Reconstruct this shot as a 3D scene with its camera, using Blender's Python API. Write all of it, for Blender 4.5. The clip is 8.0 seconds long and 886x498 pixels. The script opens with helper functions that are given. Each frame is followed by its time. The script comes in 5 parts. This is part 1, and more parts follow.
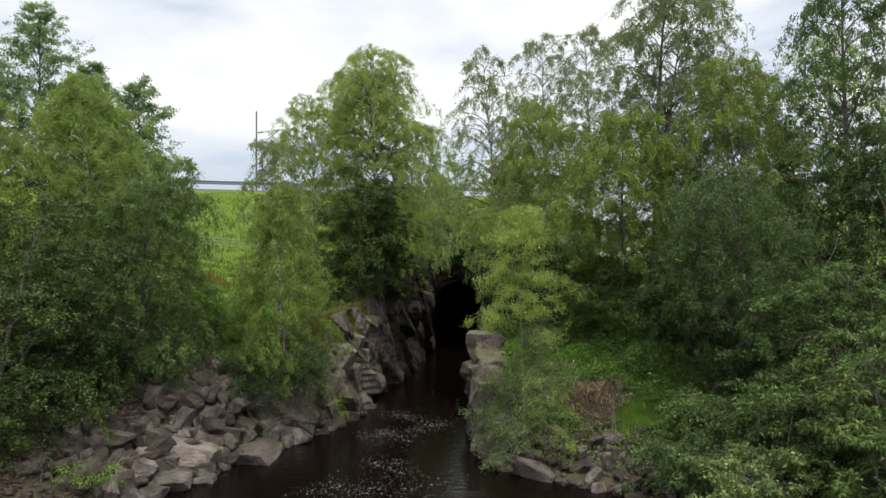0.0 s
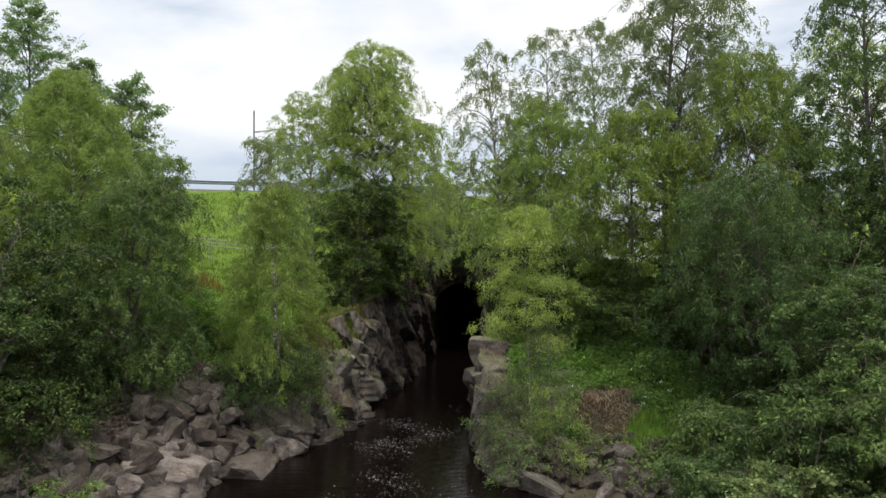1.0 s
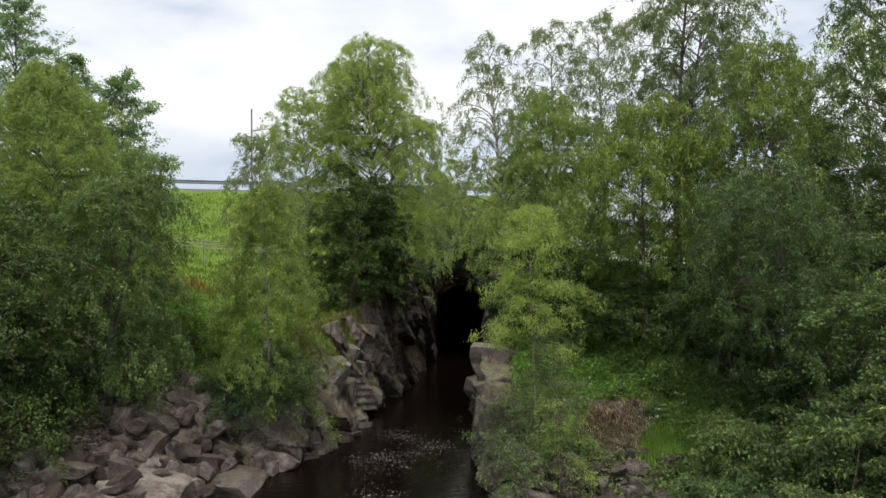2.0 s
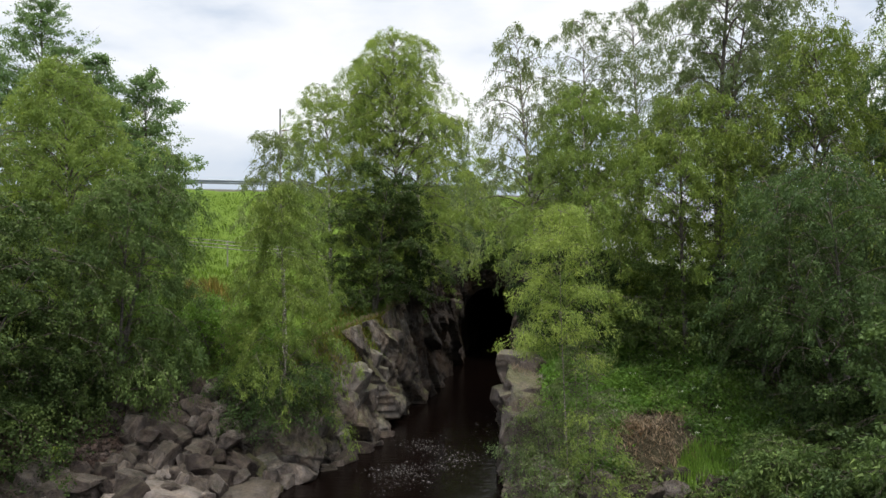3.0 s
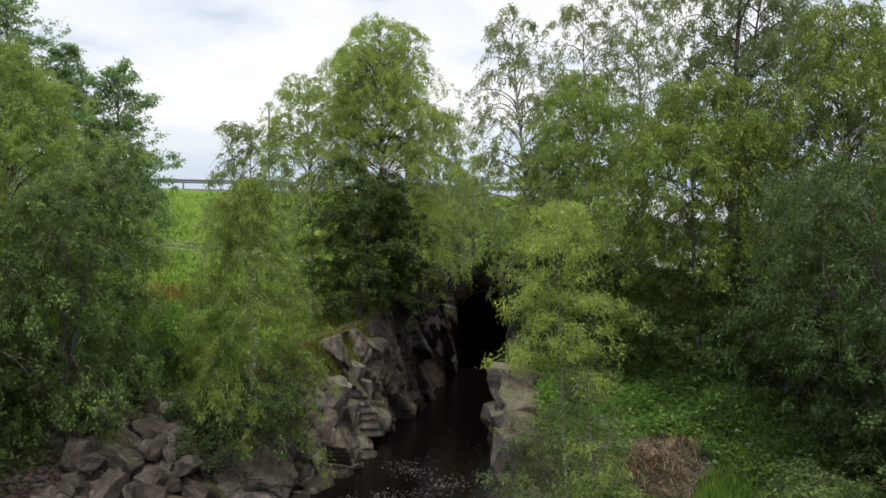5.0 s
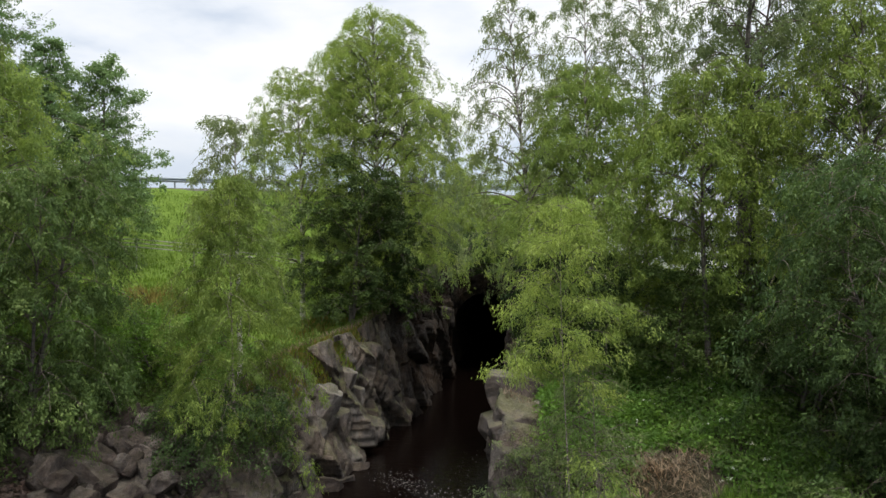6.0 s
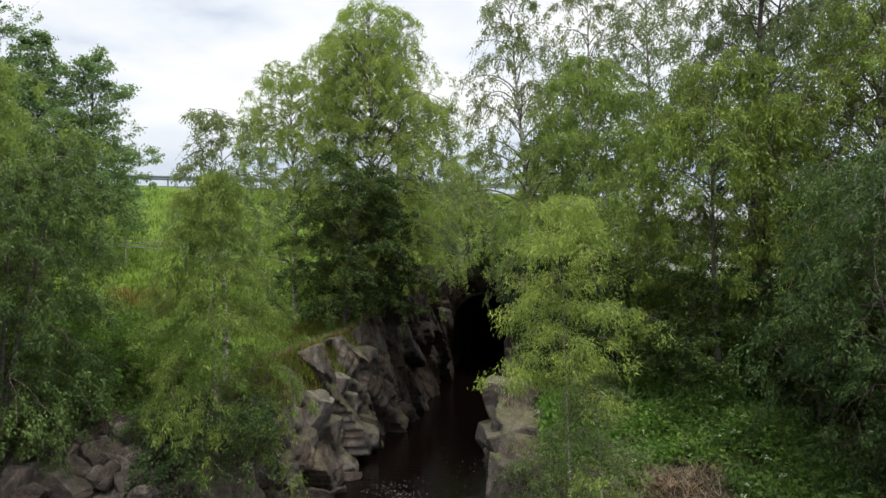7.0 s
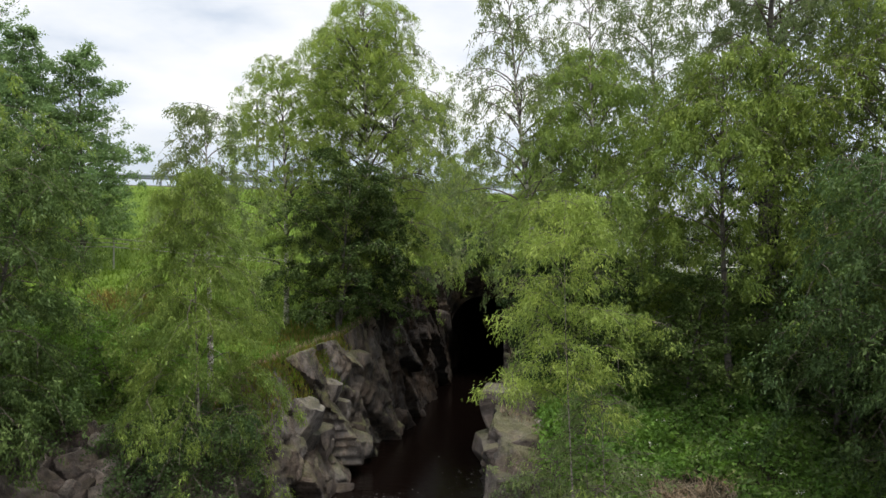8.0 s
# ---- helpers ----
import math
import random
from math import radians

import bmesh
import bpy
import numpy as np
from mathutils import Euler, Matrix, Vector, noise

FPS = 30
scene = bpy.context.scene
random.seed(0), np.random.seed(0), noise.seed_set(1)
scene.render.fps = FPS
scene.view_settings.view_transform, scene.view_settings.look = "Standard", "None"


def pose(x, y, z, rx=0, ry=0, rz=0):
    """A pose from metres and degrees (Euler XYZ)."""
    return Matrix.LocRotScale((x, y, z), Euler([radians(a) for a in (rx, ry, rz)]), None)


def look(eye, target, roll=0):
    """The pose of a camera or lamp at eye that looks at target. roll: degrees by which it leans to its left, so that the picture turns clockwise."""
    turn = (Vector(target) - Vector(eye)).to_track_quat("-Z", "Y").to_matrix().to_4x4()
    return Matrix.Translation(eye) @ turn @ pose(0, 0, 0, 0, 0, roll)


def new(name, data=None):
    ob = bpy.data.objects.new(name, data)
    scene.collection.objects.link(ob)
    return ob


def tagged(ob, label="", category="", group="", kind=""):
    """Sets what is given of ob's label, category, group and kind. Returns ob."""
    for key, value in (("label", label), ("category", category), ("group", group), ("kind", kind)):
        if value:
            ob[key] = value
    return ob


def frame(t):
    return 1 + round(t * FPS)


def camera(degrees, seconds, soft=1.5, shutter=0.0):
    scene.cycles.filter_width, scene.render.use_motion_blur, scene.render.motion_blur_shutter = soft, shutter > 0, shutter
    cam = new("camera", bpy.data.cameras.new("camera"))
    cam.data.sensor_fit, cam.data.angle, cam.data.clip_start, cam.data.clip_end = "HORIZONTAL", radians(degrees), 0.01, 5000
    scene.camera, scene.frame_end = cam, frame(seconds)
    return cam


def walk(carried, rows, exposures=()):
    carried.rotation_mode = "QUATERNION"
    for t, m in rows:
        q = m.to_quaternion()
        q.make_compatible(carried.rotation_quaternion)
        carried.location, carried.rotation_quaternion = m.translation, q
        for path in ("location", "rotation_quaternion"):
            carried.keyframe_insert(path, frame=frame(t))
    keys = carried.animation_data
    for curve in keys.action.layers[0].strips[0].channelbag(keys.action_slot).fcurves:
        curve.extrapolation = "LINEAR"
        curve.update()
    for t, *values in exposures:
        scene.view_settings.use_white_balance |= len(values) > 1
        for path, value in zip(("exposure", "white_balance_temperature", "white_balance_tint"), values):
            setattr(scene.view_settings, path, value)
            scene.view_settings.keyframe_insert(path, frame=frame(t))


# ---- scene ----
cam = camera(66.1, 8.0)
PATH = [
    (0, (0.363, 0.029, 5.785), (0.324, 2.028, 5.799), -0.2),
    (0.5, (0.309, 0.398, 5.807), (0.27, 2.398, 5.821), -0.2),
    (1, (0.278, 0.97, 5.843), (0.24, 2.97, 5.859), -0.2),
    (1.5, (0.28, 1.566, 5.89), (0.24, 3.566, 5.905), -0.3),
    (2, (0.323, 2.144, 5.926), (0.279, 4.143, 5.941), -0.3),
    (2.2, (0.356, 2.358, 5.929), (0.265, 4.356, 5.947), -0.3),
    (3.3, (0.526, 3.489, 5.999), (0.388, 5.484, 6.015), -0.2),
    (3.5, (0.534, 3.687, 6.0), (0.399, 5.683, 6.019), -0.3),
    (4, (0.576, 4.191, 6.012), (0.444, 6.187, 6.032), -0.3),
    (4.5, (0.658, 4.686, 6.008), (0.526, 6.682, 6.029), -0.3),
    (4.7, (0.678, 4.873, 5.999), (0.546, 6.868, 6.022), -0.2),
    (6, (0.757, 6.168, 6.031), (0.626, 8.164, 6.055), -0.3),
    (6.5, (0.782, 6.603, 6.049), (0.651, 8.599, 6.071), -0.3),
    (7, (0.808, 7.03, 6.065), (0.676, 9.026, 6.087), -0.2),
    (7.5, (0.833, 7.454, 6.056), (0.7, 9.449, 6.079), -0.2),
    (8, (0.878, 7.85, 6.079), (0.745, 9.845, 6.103), -0.2),
]
walk(cam, [(t, look(eye, target, roll)) for t, eye, target, roll in PATH])

# ---- world, sun ----
world = bpy.data.worlds.new("overcast_sky")
scene.world = world
world.use_nodes = True
wn, wl = world.node_tree.nodes, world.node_tree.links
SKY_POWER = 1.12


def build_sky():
    bg = wn["Background"]
    sky = wn.new("ShaderNodeTexSky")
    sky.sky_type, sky.sun_disc = "NISHITA", False
    sky.sun_elevation, sky.sun_rotation = radians(74), radians(153)
    dim = wn.new("ShaderNodeVectorMath")
    dim.operation = "SCALE"
    dim.inputs["Scale"].default_value = 0.12
    wl.new(sky.outputs[0], dim.inputs[0])
    tc = wn.new("ShaderNodeTexCoord")
    mp = wn.new("ShaderNodeMapping")
    mp.inputs["Scale"].default_value = (1.6, 1.6, 4.2)
    mp.inputs["Location"].default_value = (0.35, 0.1, 0.25)
    wl.new(tc.outputs["Generated"], mp.inputs[0])
    cloud = wn.new("ShaderNodeTexNoise")
    cloud.inputs["Scale"].default_value, cloud.inputs["Detail"].default_value = 1.5, 6
    cloud.inputs["Roughness"].default_value = 0.5
    wl.new(mp.outputs[0], cloud.inputs["Vector"])
    ramp = wn.new("ShaderNodeValToRGB")
    cr = ramp.color_ramp
    cr.elements[0].position, cr.elements[0].color = 0.365, (0.52, 0.61, 0.75, 1)
    cr.elements[1].position, cr.elements[1].color = 0.56, (1.0, 1.0, 1.0, 1)
    mid = cr.elements.new(0.47)
    mid.color = (0.84, 0.88, 0.94, 1)
    wl.new(cloud.outputs[0], ramp.inputs[0])
    # a greyer, bluer bank of cloud low over the horizon
    sep = wn.new("ShaderNodeSeparateXYZ")
    wl.new(tc.outputs["Generated"], sep.inputs[0])
    low = wn.new("ShaderNodeMapRange")
    low.inputs["From Min"].default_value, low.inputs["From Max"].default_value = 0.07, 0.19
    low.inputs["To Min"].default_value, low.inputs["To Max"].default_value = 0.92, 0.0
    wl.new(sep.outputs[2], low.inputs[0])
    bank = wn.new("ShaderNodeMix")
    bank.data_type = "RGBA"
    wl.new(low.outputs[0], bank.inputs["Factor"])
    wl.new(ramp.outputs[0], bank.inputs["A"])
    bank.inputs["B"].default_value = (0.47, 0.56, 0.69, 1)
    # a clouded sky is brighter overhead than low down
    high = wn.new("ShaderNodeMapRange")
    high.inputs["From Min"].default_value, high.inputs["From Max"].default_value = 0.35, 0.9
    high.inputs["To Min"].default_value, high.inputs["To Max"].default_value = 1.0, 3.0
    wl.new(sep.outputs[2], high.inputs[0])
    lift = wn.new("ShaderNodeVectorMath")
    lift.operation = "SCALE"
    wl.new(bank.outputs["Result"], lift.inputs[0])
    wl.new(high.outputs[0], lift.inputs["Scale"])
    mix = wn.new("ShaderNodeMix")
    mix.data_type = "RGBA"
    mix.inputs["Factor"].default_value = 0.93
    wl.new(dim.outputs[0], mix.inputs["A"])
    wl.new(lift.outputs[0], mix.inputs["B"])
    wl.new(mix.outputs["Result"], bg.inputs["Color"])
    bg.inputs["Strength"].default_value = SKY_POWER


build_sky()
sun = new("sun", bpy.data.lights.new("sun", "SUN"))
sun.data.energy, sun.data.angle, sun.data.color = 2.9, radians(18), (1.0, 0.97, 0.91)
sun.matrix_world = look((0, 0, 60), (-5, 10, 20))
scene.view_settings.exposure = -0.03

# ---- materials ----


def material(name, rough=0.8, metal=0.0):
    m = bpy.data.materials.new(name)
    m.use_nodes = True
    n, l = m.node_tree.nodes, m.node_tree.links
    b = n["Principled BSDF"]
    b.inputs["Roughness"].default_value, b.inputs["Metallic"].default_value = rough, metal
    return m, n, l, b


def ramp_node(n, l, source, stops):
    r = n.new("ShaderNodeValToRGB")
    while len(r.color_ramp.elements) < len(stops):
        r.color_ramp.elements.new(0.5)
    for e, (p, c) in zip(r.color_ramp.elements, stops):
        e.position, e.color = p, (*c, 1)
    l.new(source, r.inputs[0])
    return r


def noise_node(n, l, scale, detail=5, rough=0.6, coords="Object", stretch=None):
    tc = n.new("ShaderNodeTexCoord")
    t = n.new("ShaderNodeTexNoise")
    t.inputs["Scale"].default_value, t.inputs["Detail"].default_value, t.inputs["Roughness"].default_value = scale, detail, rough
    if stretch:
        mp = n.new("ShaderNodeMapping")
        mp.inputs["Scale"].default_value = stretch
        l.new(tc.outputs[coords], mp.inputs[0])
        l.new(mp.outputs[0], t.inputs["Vector"])
    else:
        l.new(tc.outputs[coords], t.inputs["Vector"])
    return t


def mix_node(n, l, fac, a, b, mode="MIX"):
    x = n.new("ShaderNodeMix")
    x.data_type, x.blend_type = "RGBA", mode
    for socket, v in (("Factor", fac), ("A", a), ("B", b)):
        if isinstance(v, (int, float)):
            x.inputs[socket].default_value = v
        elif isinstance(v, tuple):
            x.inputs[socket].default_value = (*v, 1)
        else:
            l.new(v, x.inputs[socket])
    return x.outputs["Result"]


def bump_node(n, l, b, height, strength, distance):
    k = n.new("ShaderNodeBump")
    k.inputs["Strength"].default_value, k.inputs["Distance"].default_value = strength, distance
    l.new(height, k.inputs["Height"])
    l.new(k.outputs[0], b.inputs["Normal"])


def leaf_material(name, dark, light, through_col, through_share=0.3, rough=0.6):
    """Leaves: each island its own green, larger patches lighter or darker, some light let through."""
    m, n, l, b = material(name, rough)
    geo = n.new("ShaderNodeNewGeometry")
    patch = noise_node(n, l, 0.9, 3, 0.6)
    dark, light = tuple(c * 0.78 for c in dark), tuple(c * 1.18 for c in light)
    mid = tuple((p + q) / 2 for p, q in zip(dark, light))
    each = ramp_node(n, l, geo.outputs["Random Per Island"], [(0.0, dark), (0.5, mid), (1.0, light), (1.0, light)])
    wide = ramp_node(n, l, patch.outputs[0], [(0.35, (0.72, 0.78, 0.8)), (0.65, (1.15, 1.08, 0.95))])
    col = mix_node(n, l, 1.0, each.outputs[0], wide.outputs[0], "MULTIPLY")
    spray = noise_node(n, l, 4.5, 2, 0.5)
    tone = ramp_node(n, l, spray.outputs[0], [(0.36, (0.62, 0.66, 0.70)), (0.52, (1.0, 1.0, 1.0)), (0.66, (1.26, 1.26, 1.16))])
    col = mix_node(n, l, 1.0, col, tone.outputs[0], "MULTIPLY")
    info = n.new("ShaderNodeObjectInfo")
    plant = ramp_node(n, l, info.outputs["Random"], [(0.0, (0.74, 0.79, 0.86)), (0.5, (1.0, 1.0, 1.0)), (1.0, (1.22, 1.17, 1.02))])
    col = mix_node(n, l, 1.0, col, plant.outputs[0], "MULTIPLY")
    l.new(col, b.inputs["Base Color"])
    b.inputs["Specular IOR Level"].default_value = 0.12
    t = n.new("ShaderNodeBsdfTranslucent")
    t.inputs["Color"].default_value = (*through_col, 1)
    mx = n.new("ShaderNodeMixShader")
    mx.inputs[0].default_value = through_share
    l.new(b.outputs[0], mx.inputs[1])
    l.new(t.outputs[0], mx.inputs[2])
    l.new(mx.outputs[0], n["Material Output"].inputs["Surface"])
    return m


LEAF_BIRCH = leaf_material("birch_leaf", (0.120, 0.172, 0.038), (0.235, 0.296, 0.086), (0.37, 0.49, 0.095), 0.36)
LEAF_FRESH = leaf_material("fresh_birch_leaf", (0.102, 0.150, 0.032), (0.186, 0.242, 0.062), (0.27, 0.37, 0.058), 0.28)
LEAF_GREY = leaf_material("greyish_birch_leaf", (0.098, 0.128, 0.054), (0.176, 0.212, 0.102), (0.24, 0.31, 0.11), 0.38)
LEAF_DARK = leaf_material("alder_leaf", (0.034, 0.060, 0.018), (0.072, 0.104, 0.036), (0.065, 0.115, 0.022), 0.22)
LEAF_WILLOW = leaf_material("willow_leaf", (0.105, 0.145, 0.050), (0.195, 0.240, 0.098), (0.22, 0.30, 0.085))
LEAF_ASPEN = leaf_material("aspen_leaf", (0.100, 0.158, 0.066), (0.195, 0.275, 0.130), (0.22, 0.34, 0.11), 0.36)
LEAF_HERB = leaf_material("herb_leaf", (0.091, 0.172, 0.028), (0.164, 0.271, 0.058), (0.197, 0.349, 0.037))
# darker greens: shade under and inside the thickets is put into this leaf colour
LEAF_SHADED = leaf_material("shade_darkened_leaf", (0.056, 0.092, 0.030), (0.112, 0.160, 0.056), (0.120, 0.195, 0.042))
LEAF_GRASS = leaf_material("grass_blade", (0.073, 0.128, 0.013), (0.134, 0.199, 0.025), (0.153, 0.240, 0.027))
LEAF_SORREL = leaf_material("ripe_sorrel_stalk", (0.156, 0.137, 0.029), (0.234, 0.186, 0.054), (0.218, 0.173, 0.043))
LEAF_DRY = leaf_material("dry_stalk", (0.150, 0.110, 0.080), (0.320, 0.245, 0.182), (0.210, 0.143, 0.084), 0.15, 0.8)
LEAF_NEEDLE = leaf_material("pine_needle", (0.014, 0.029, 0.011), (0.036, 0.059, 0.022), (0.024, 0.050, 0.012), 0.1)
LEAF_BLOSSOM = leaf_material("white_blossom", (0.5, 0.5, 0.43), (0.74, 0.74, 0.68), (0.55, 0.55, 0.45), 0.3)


def bark_material(name, base, marks, scale, low=0.42, high=0.52):
    m, n, l, b = material(name, 0.85)
    t = noise_node(n, l, scale, 4, 0.7, stretch=(1.0, 1.0, 3.0))
    fine = noise_node(n, l, scale * 6, 4, 0.7)
    r = ramp_node(n, l, t.outputs[0], [(low, marks), (high, base)])
    f = ramp_node(n, l, fine.outputs[0], [(0.3, (0.65, 0.63, 0.6)), (0.7, (1.05, 1.05, 1.05))])
    l.new(mix_node(n, l, 1.0, r.outputs[0], f.outputs[0], "MULTIPLY"), b.inputs["Base Color"])
    bump_node(n, l, b, fine.outputs[0], 0.6, 0.02)
    return m


BARK_BIRCH = bark_material("birch_bark", (0.52, 0.49, 0.44), (0.06, 0.05, 0.045), 3.0)
BARK_YOUNG = bark_material("young_birch_bark", (0.27, 0.24, 0.20), (0.10, 0.08, 0.065), 5.0)
BARK_TWIG = bark_material("twig_bark", (0.14, 0.11, 0.09), (0.06, 0.045, 0.04), 5.0)
BARK_DARK = bark_material("alder_bark", (0.13, 0.115, 0.10), (0.05, 0.045, 0.04), 4.0)


def rock_material(name, c_dark, c_mid, c_pale, moss=0.0, scale=1.0, blocks=False, stains=0.75):
    m, n, l, b = material(name, 0.85)
    b.inputs["Specular IOR Level"].default_value = 0.25
    big = noise_node(n, l, 0.7 * scale, 6, 0.62)
    fine = noise_node(n, l, 9 * scale, 8, 0.7)
    layer = noise_node(n, l, 2.2 * scale, 5, 0.62, stretch=(1.0, 1.1, 1.7) if not blocks else (2.2, 2.2, 0.8))
    info = n.new("ShaderNodeObjectInfo")
    for tex in (big, fine, layer):
        source = tex.inputs["Vector"].links[0].from_socket
        shift = n.new("ShaderNodeVectorMath")
        shift.operation = "MULTIPLY_ADD"
        l.new(info.outputs["Random"], shift.inputs[0])
        shift.inputs[1].default_value = (37.0, 61.0, 23.0)
        l.new(source, shift.inputs[2])
        l.new(shift.outputs[0], tex.inputs["Vector"])
    r = ramp_node(n, l, big.outputs[0], [(0.30, c_dark), (0.48, c_mid), (0.70, c_pale)])
    f = ramp_node(n, l, fine.outputs[0], [(0.25, (0.55, 0.54, 0.53)), (0.55, (1, 1, 1)), (0.8, (1.2, 1.18, 1.15))])
    col = mix_node(n, l, 1.0, r.outputs[0], f.outputs[0], "MULTIPLY")
    bands = ramp_node(n, l, layer.outputs[0], [(0.36, (0.34, 0.33, 0.32)), (0.44, (0.88, 0.87, 0.86)), (0.57, (1.1, 1.08, 1.06)), (0.68, (1.6, 1.55, 1.5))] if blocks else [(0.34, (0.62, 0.60, 0.58)), (0.46, (0.95, 0.94, 0.93)), (0.66, (1.2, 1.17, 1.13))])
    col = mix_node(n, l, 0.9, col, bands.outputs[0], "MULTIPLY")
    if blocks:
        info = n.new("ShaderNodeNewGeometry")
    own = ramp_node(n, l, info.outputs["Random Per Island" if blocks else "Random"], [(0.0, (0.45, 0.39, 0.37)), (0.35, (0.78, 0.70, 0.66)), (0.75, (1.1, 1.07, 1.04)), (1.0, (1.85, 1.76, 1.7))])
    col = mix_node(n, l, 0.55 if blocks else 1.0, col, own.outputs[0], "MULTIPLY")
    stain = noise_node(n, l, 1.3 * scale, 5, 0.65)
    warm = ramp_node(n, l, stain.outputs[0], [(0.42, (1, 1, 1)), (0.56, (1.16, 0.98, 0.78)), (0.7, (0.95, 0.72, 0.55))])
    col = mix_node(n, l, stains, col, warm.outputs[0], "MULTIPLY")
    if moss:
        geo = n.new("ShaderNodeNewGeometry")
        s = n.new("ShaderNodeSeparateXYZ")
        l.new(geo.outputs["Normal"], s.inputs[0])
        mn = noise_node(n, l, 2.2, 6, 0.7)
        add = n.new("ShaderNodeMath")
        add.operation = "MULTIPLY_ADD"
        l.new(s.outputs[2], add.inputs[0])
        add.inputs[1].default_value = 0.33
        l.new(mn.outputs[0], add.inputs[2])
        k = ramp_node(n, l, add.outputs[0], [(0.62, (0, 0, 0)), (0.80, (moss, moss, moss))])
        mc = ramp_node(n, l, fine.outputs[0], [(0.3, (0.075, 0.09, 0.028)), (0.7, (0.17, 0.17, 0.06))])
        col = mix_node(n, l, k.outputs[0], col, mc.outputs[0])
    l.new(col, b.inputs["Base Color"])
    rough = n.new("ShaderNodeMath")
    rough.operation = "ADD"
    l.new(fine.outputs[0], rough.inputs[0])
    l.new(layer.outputs[0], rough.inputs[1])
    bump_node(n, l, b, rough.outputs[0], 1.0, 0.09)
    return m


ROCK_CLIFF = rock_material("grey_gneiss", (0.027, 0.023, 0.021), (0.072, 0.065, 0.060), (0.178, 0.164, 0.154), moss=0.42, blocks=True, stains=0.65)
ROCK_CLIFF_STONE = rock_material("grey_gneiss_block", (0.050, 0.046, 0.044), (0.105, 0.099, 0.095), (0.215, 0.205, 0.20), moss=0.3, scale=1.3, stains=0.35)
ROCK_PALE = rock_material("pale_granite", (0.048, 0.042, 0.040), (0.105, 0.093, 0.088), (0.225, 0.203, 0.192), moss=0.1, scale=2.2, stains=0.3)
ROCK_SCREE = rock_material("reddish_scree", (0.041, 0.031, 0.027), (0.085, 0.063, 0.057), (0.156, 0.126, 0.115), scale=1.6, blocks=True, stains=0.5)
# damp, rust-stained rock; its darkness also stands in for shade from overhanging trees
ROCK_RUST_SHADED = rock_material("damp_rock_dark_for_shade", (0.018, 0.016, 0.016), (0.042, 0.036, 0.033), (0.085, 0.072, 0.063), moss=0.0, blocks=True, stains=0.9)


def ground_material():
    m, n, l, b = material("mossy_soil_and_turf", 0.95)
    b.inputs["Specular IOR Level"].default_value = 0.1
    big = noise_node(n, l, 0.25, 6, 0.6)
    fine = noise_node(n, l, 6.0, 8, 0.75)
    g = ramp_node(n, l, fine.outputs[0], [(0.25, (0.05, 0.08, 0.012)), (0.5, (0.09, 0.14, 0.02)), (0.8, (0.15, 0.2, 0.034))])
    s = ramp_node(n, l, fine.outputs[0], [(0.25, (0.03, 0.024, 0.018)), (0.6, (0.07, 0.055, 0.04)), (0.85, (0.12, 0.095, 0.075))])
    geo = n.new("ShaderNodeNewGeometry")
    sp = n.new("ShaderNodeSeparateXYZ")
    l.new(geo.outputs["Position"], sp.inputs[0])
    # turf up on the meadow and the embankment, leaf litter and bare soil on the banks
    turf = n.new("ShaderNodeMapRange")
    turf.inputs["From Min"].default_value, turf.inputs["From Max"].default_value = 21.0, 26.0
    l.new(sp.outputs[1], turf.inputs[0])
    k = n.new("ShaderNodeMath")
    k.operation = "MULTIPLY_ADD"
    k.use_clamp = True
    l.new(big.outputs[0], k.inputs[0])
    k.inputs[1].default_value = 0.18
    l.new(turf.outputs[0], k.inputs[2])
    l.new(mix_node(n, l, k.outputs[0], s.outputs[0], g.outputs[0]), b.inputs["Base Color"])
    bump_node(n, l, b, fine.outputs[0], 1.0, 0.08)
    return m


GROUND = ground_material()


def water_material():
    m, n, l, b = material("dark_peat_water", 0.1)
    b.inputs["Base Color"].default_value = (0.0032, 0.0018, 0.0014, 1)
    b.inputs["IOR"].default_value = 1.33
    b.inputs["Specular IOR Level"].default_value = 0.22
    w1 = noise_node(n, l, 2.2, 4, 0.55, stretch=(0.8, 2.6, 1.0))
    w2 = noise_node(n, l, 7.0, 3, 0.5, stretch=(0.9, 2.2, 1.0))
    s = n.new("ShaderNodeMath")
    s.operation = "MULTIPLY_ADD"
    l.new(w2.outputs[0], s.inputs[0])
    s.inputs[1].default_value = 0.35
    l.new(w1.outputs[0], s.inputs[2])
    bump_node(n, l, b, s.outputs[0], 0.17, 0.09)
    return m


WATER = water_material()


def plain_material(name, colour, rough=0.6, metal=0.0, grain=20.0, amount=0.25):
    m, n, l, b = material(name, rough, metal)
    f = noise_node(n, l, grain, 6, 0.7)
    w = noise_node(n, l, grain / 15, 3, 0.6)
    r = ramp_node(n, l, f.outputs[0], [(0.3, tuple(c * (1 - amount) for c in colour)), (0.7, tuple(min(1, c * (1 + amount / 2)) for c in colour))])
    r2 = ramp_node(n, l, w.outputs[0], [(0.3, (0.82, 0.80, 0.78)), (0.7, (1.05, 1.05, 1.05))])
    l.new(mix_node(n, l, 1.0, r.outputs[0], r2.outputs[0], "MULTIPLY"), b.inputs["Base Color"])
    bump_node(n, l, b, f.outputs[0], 0.2, 0.01)
    return m


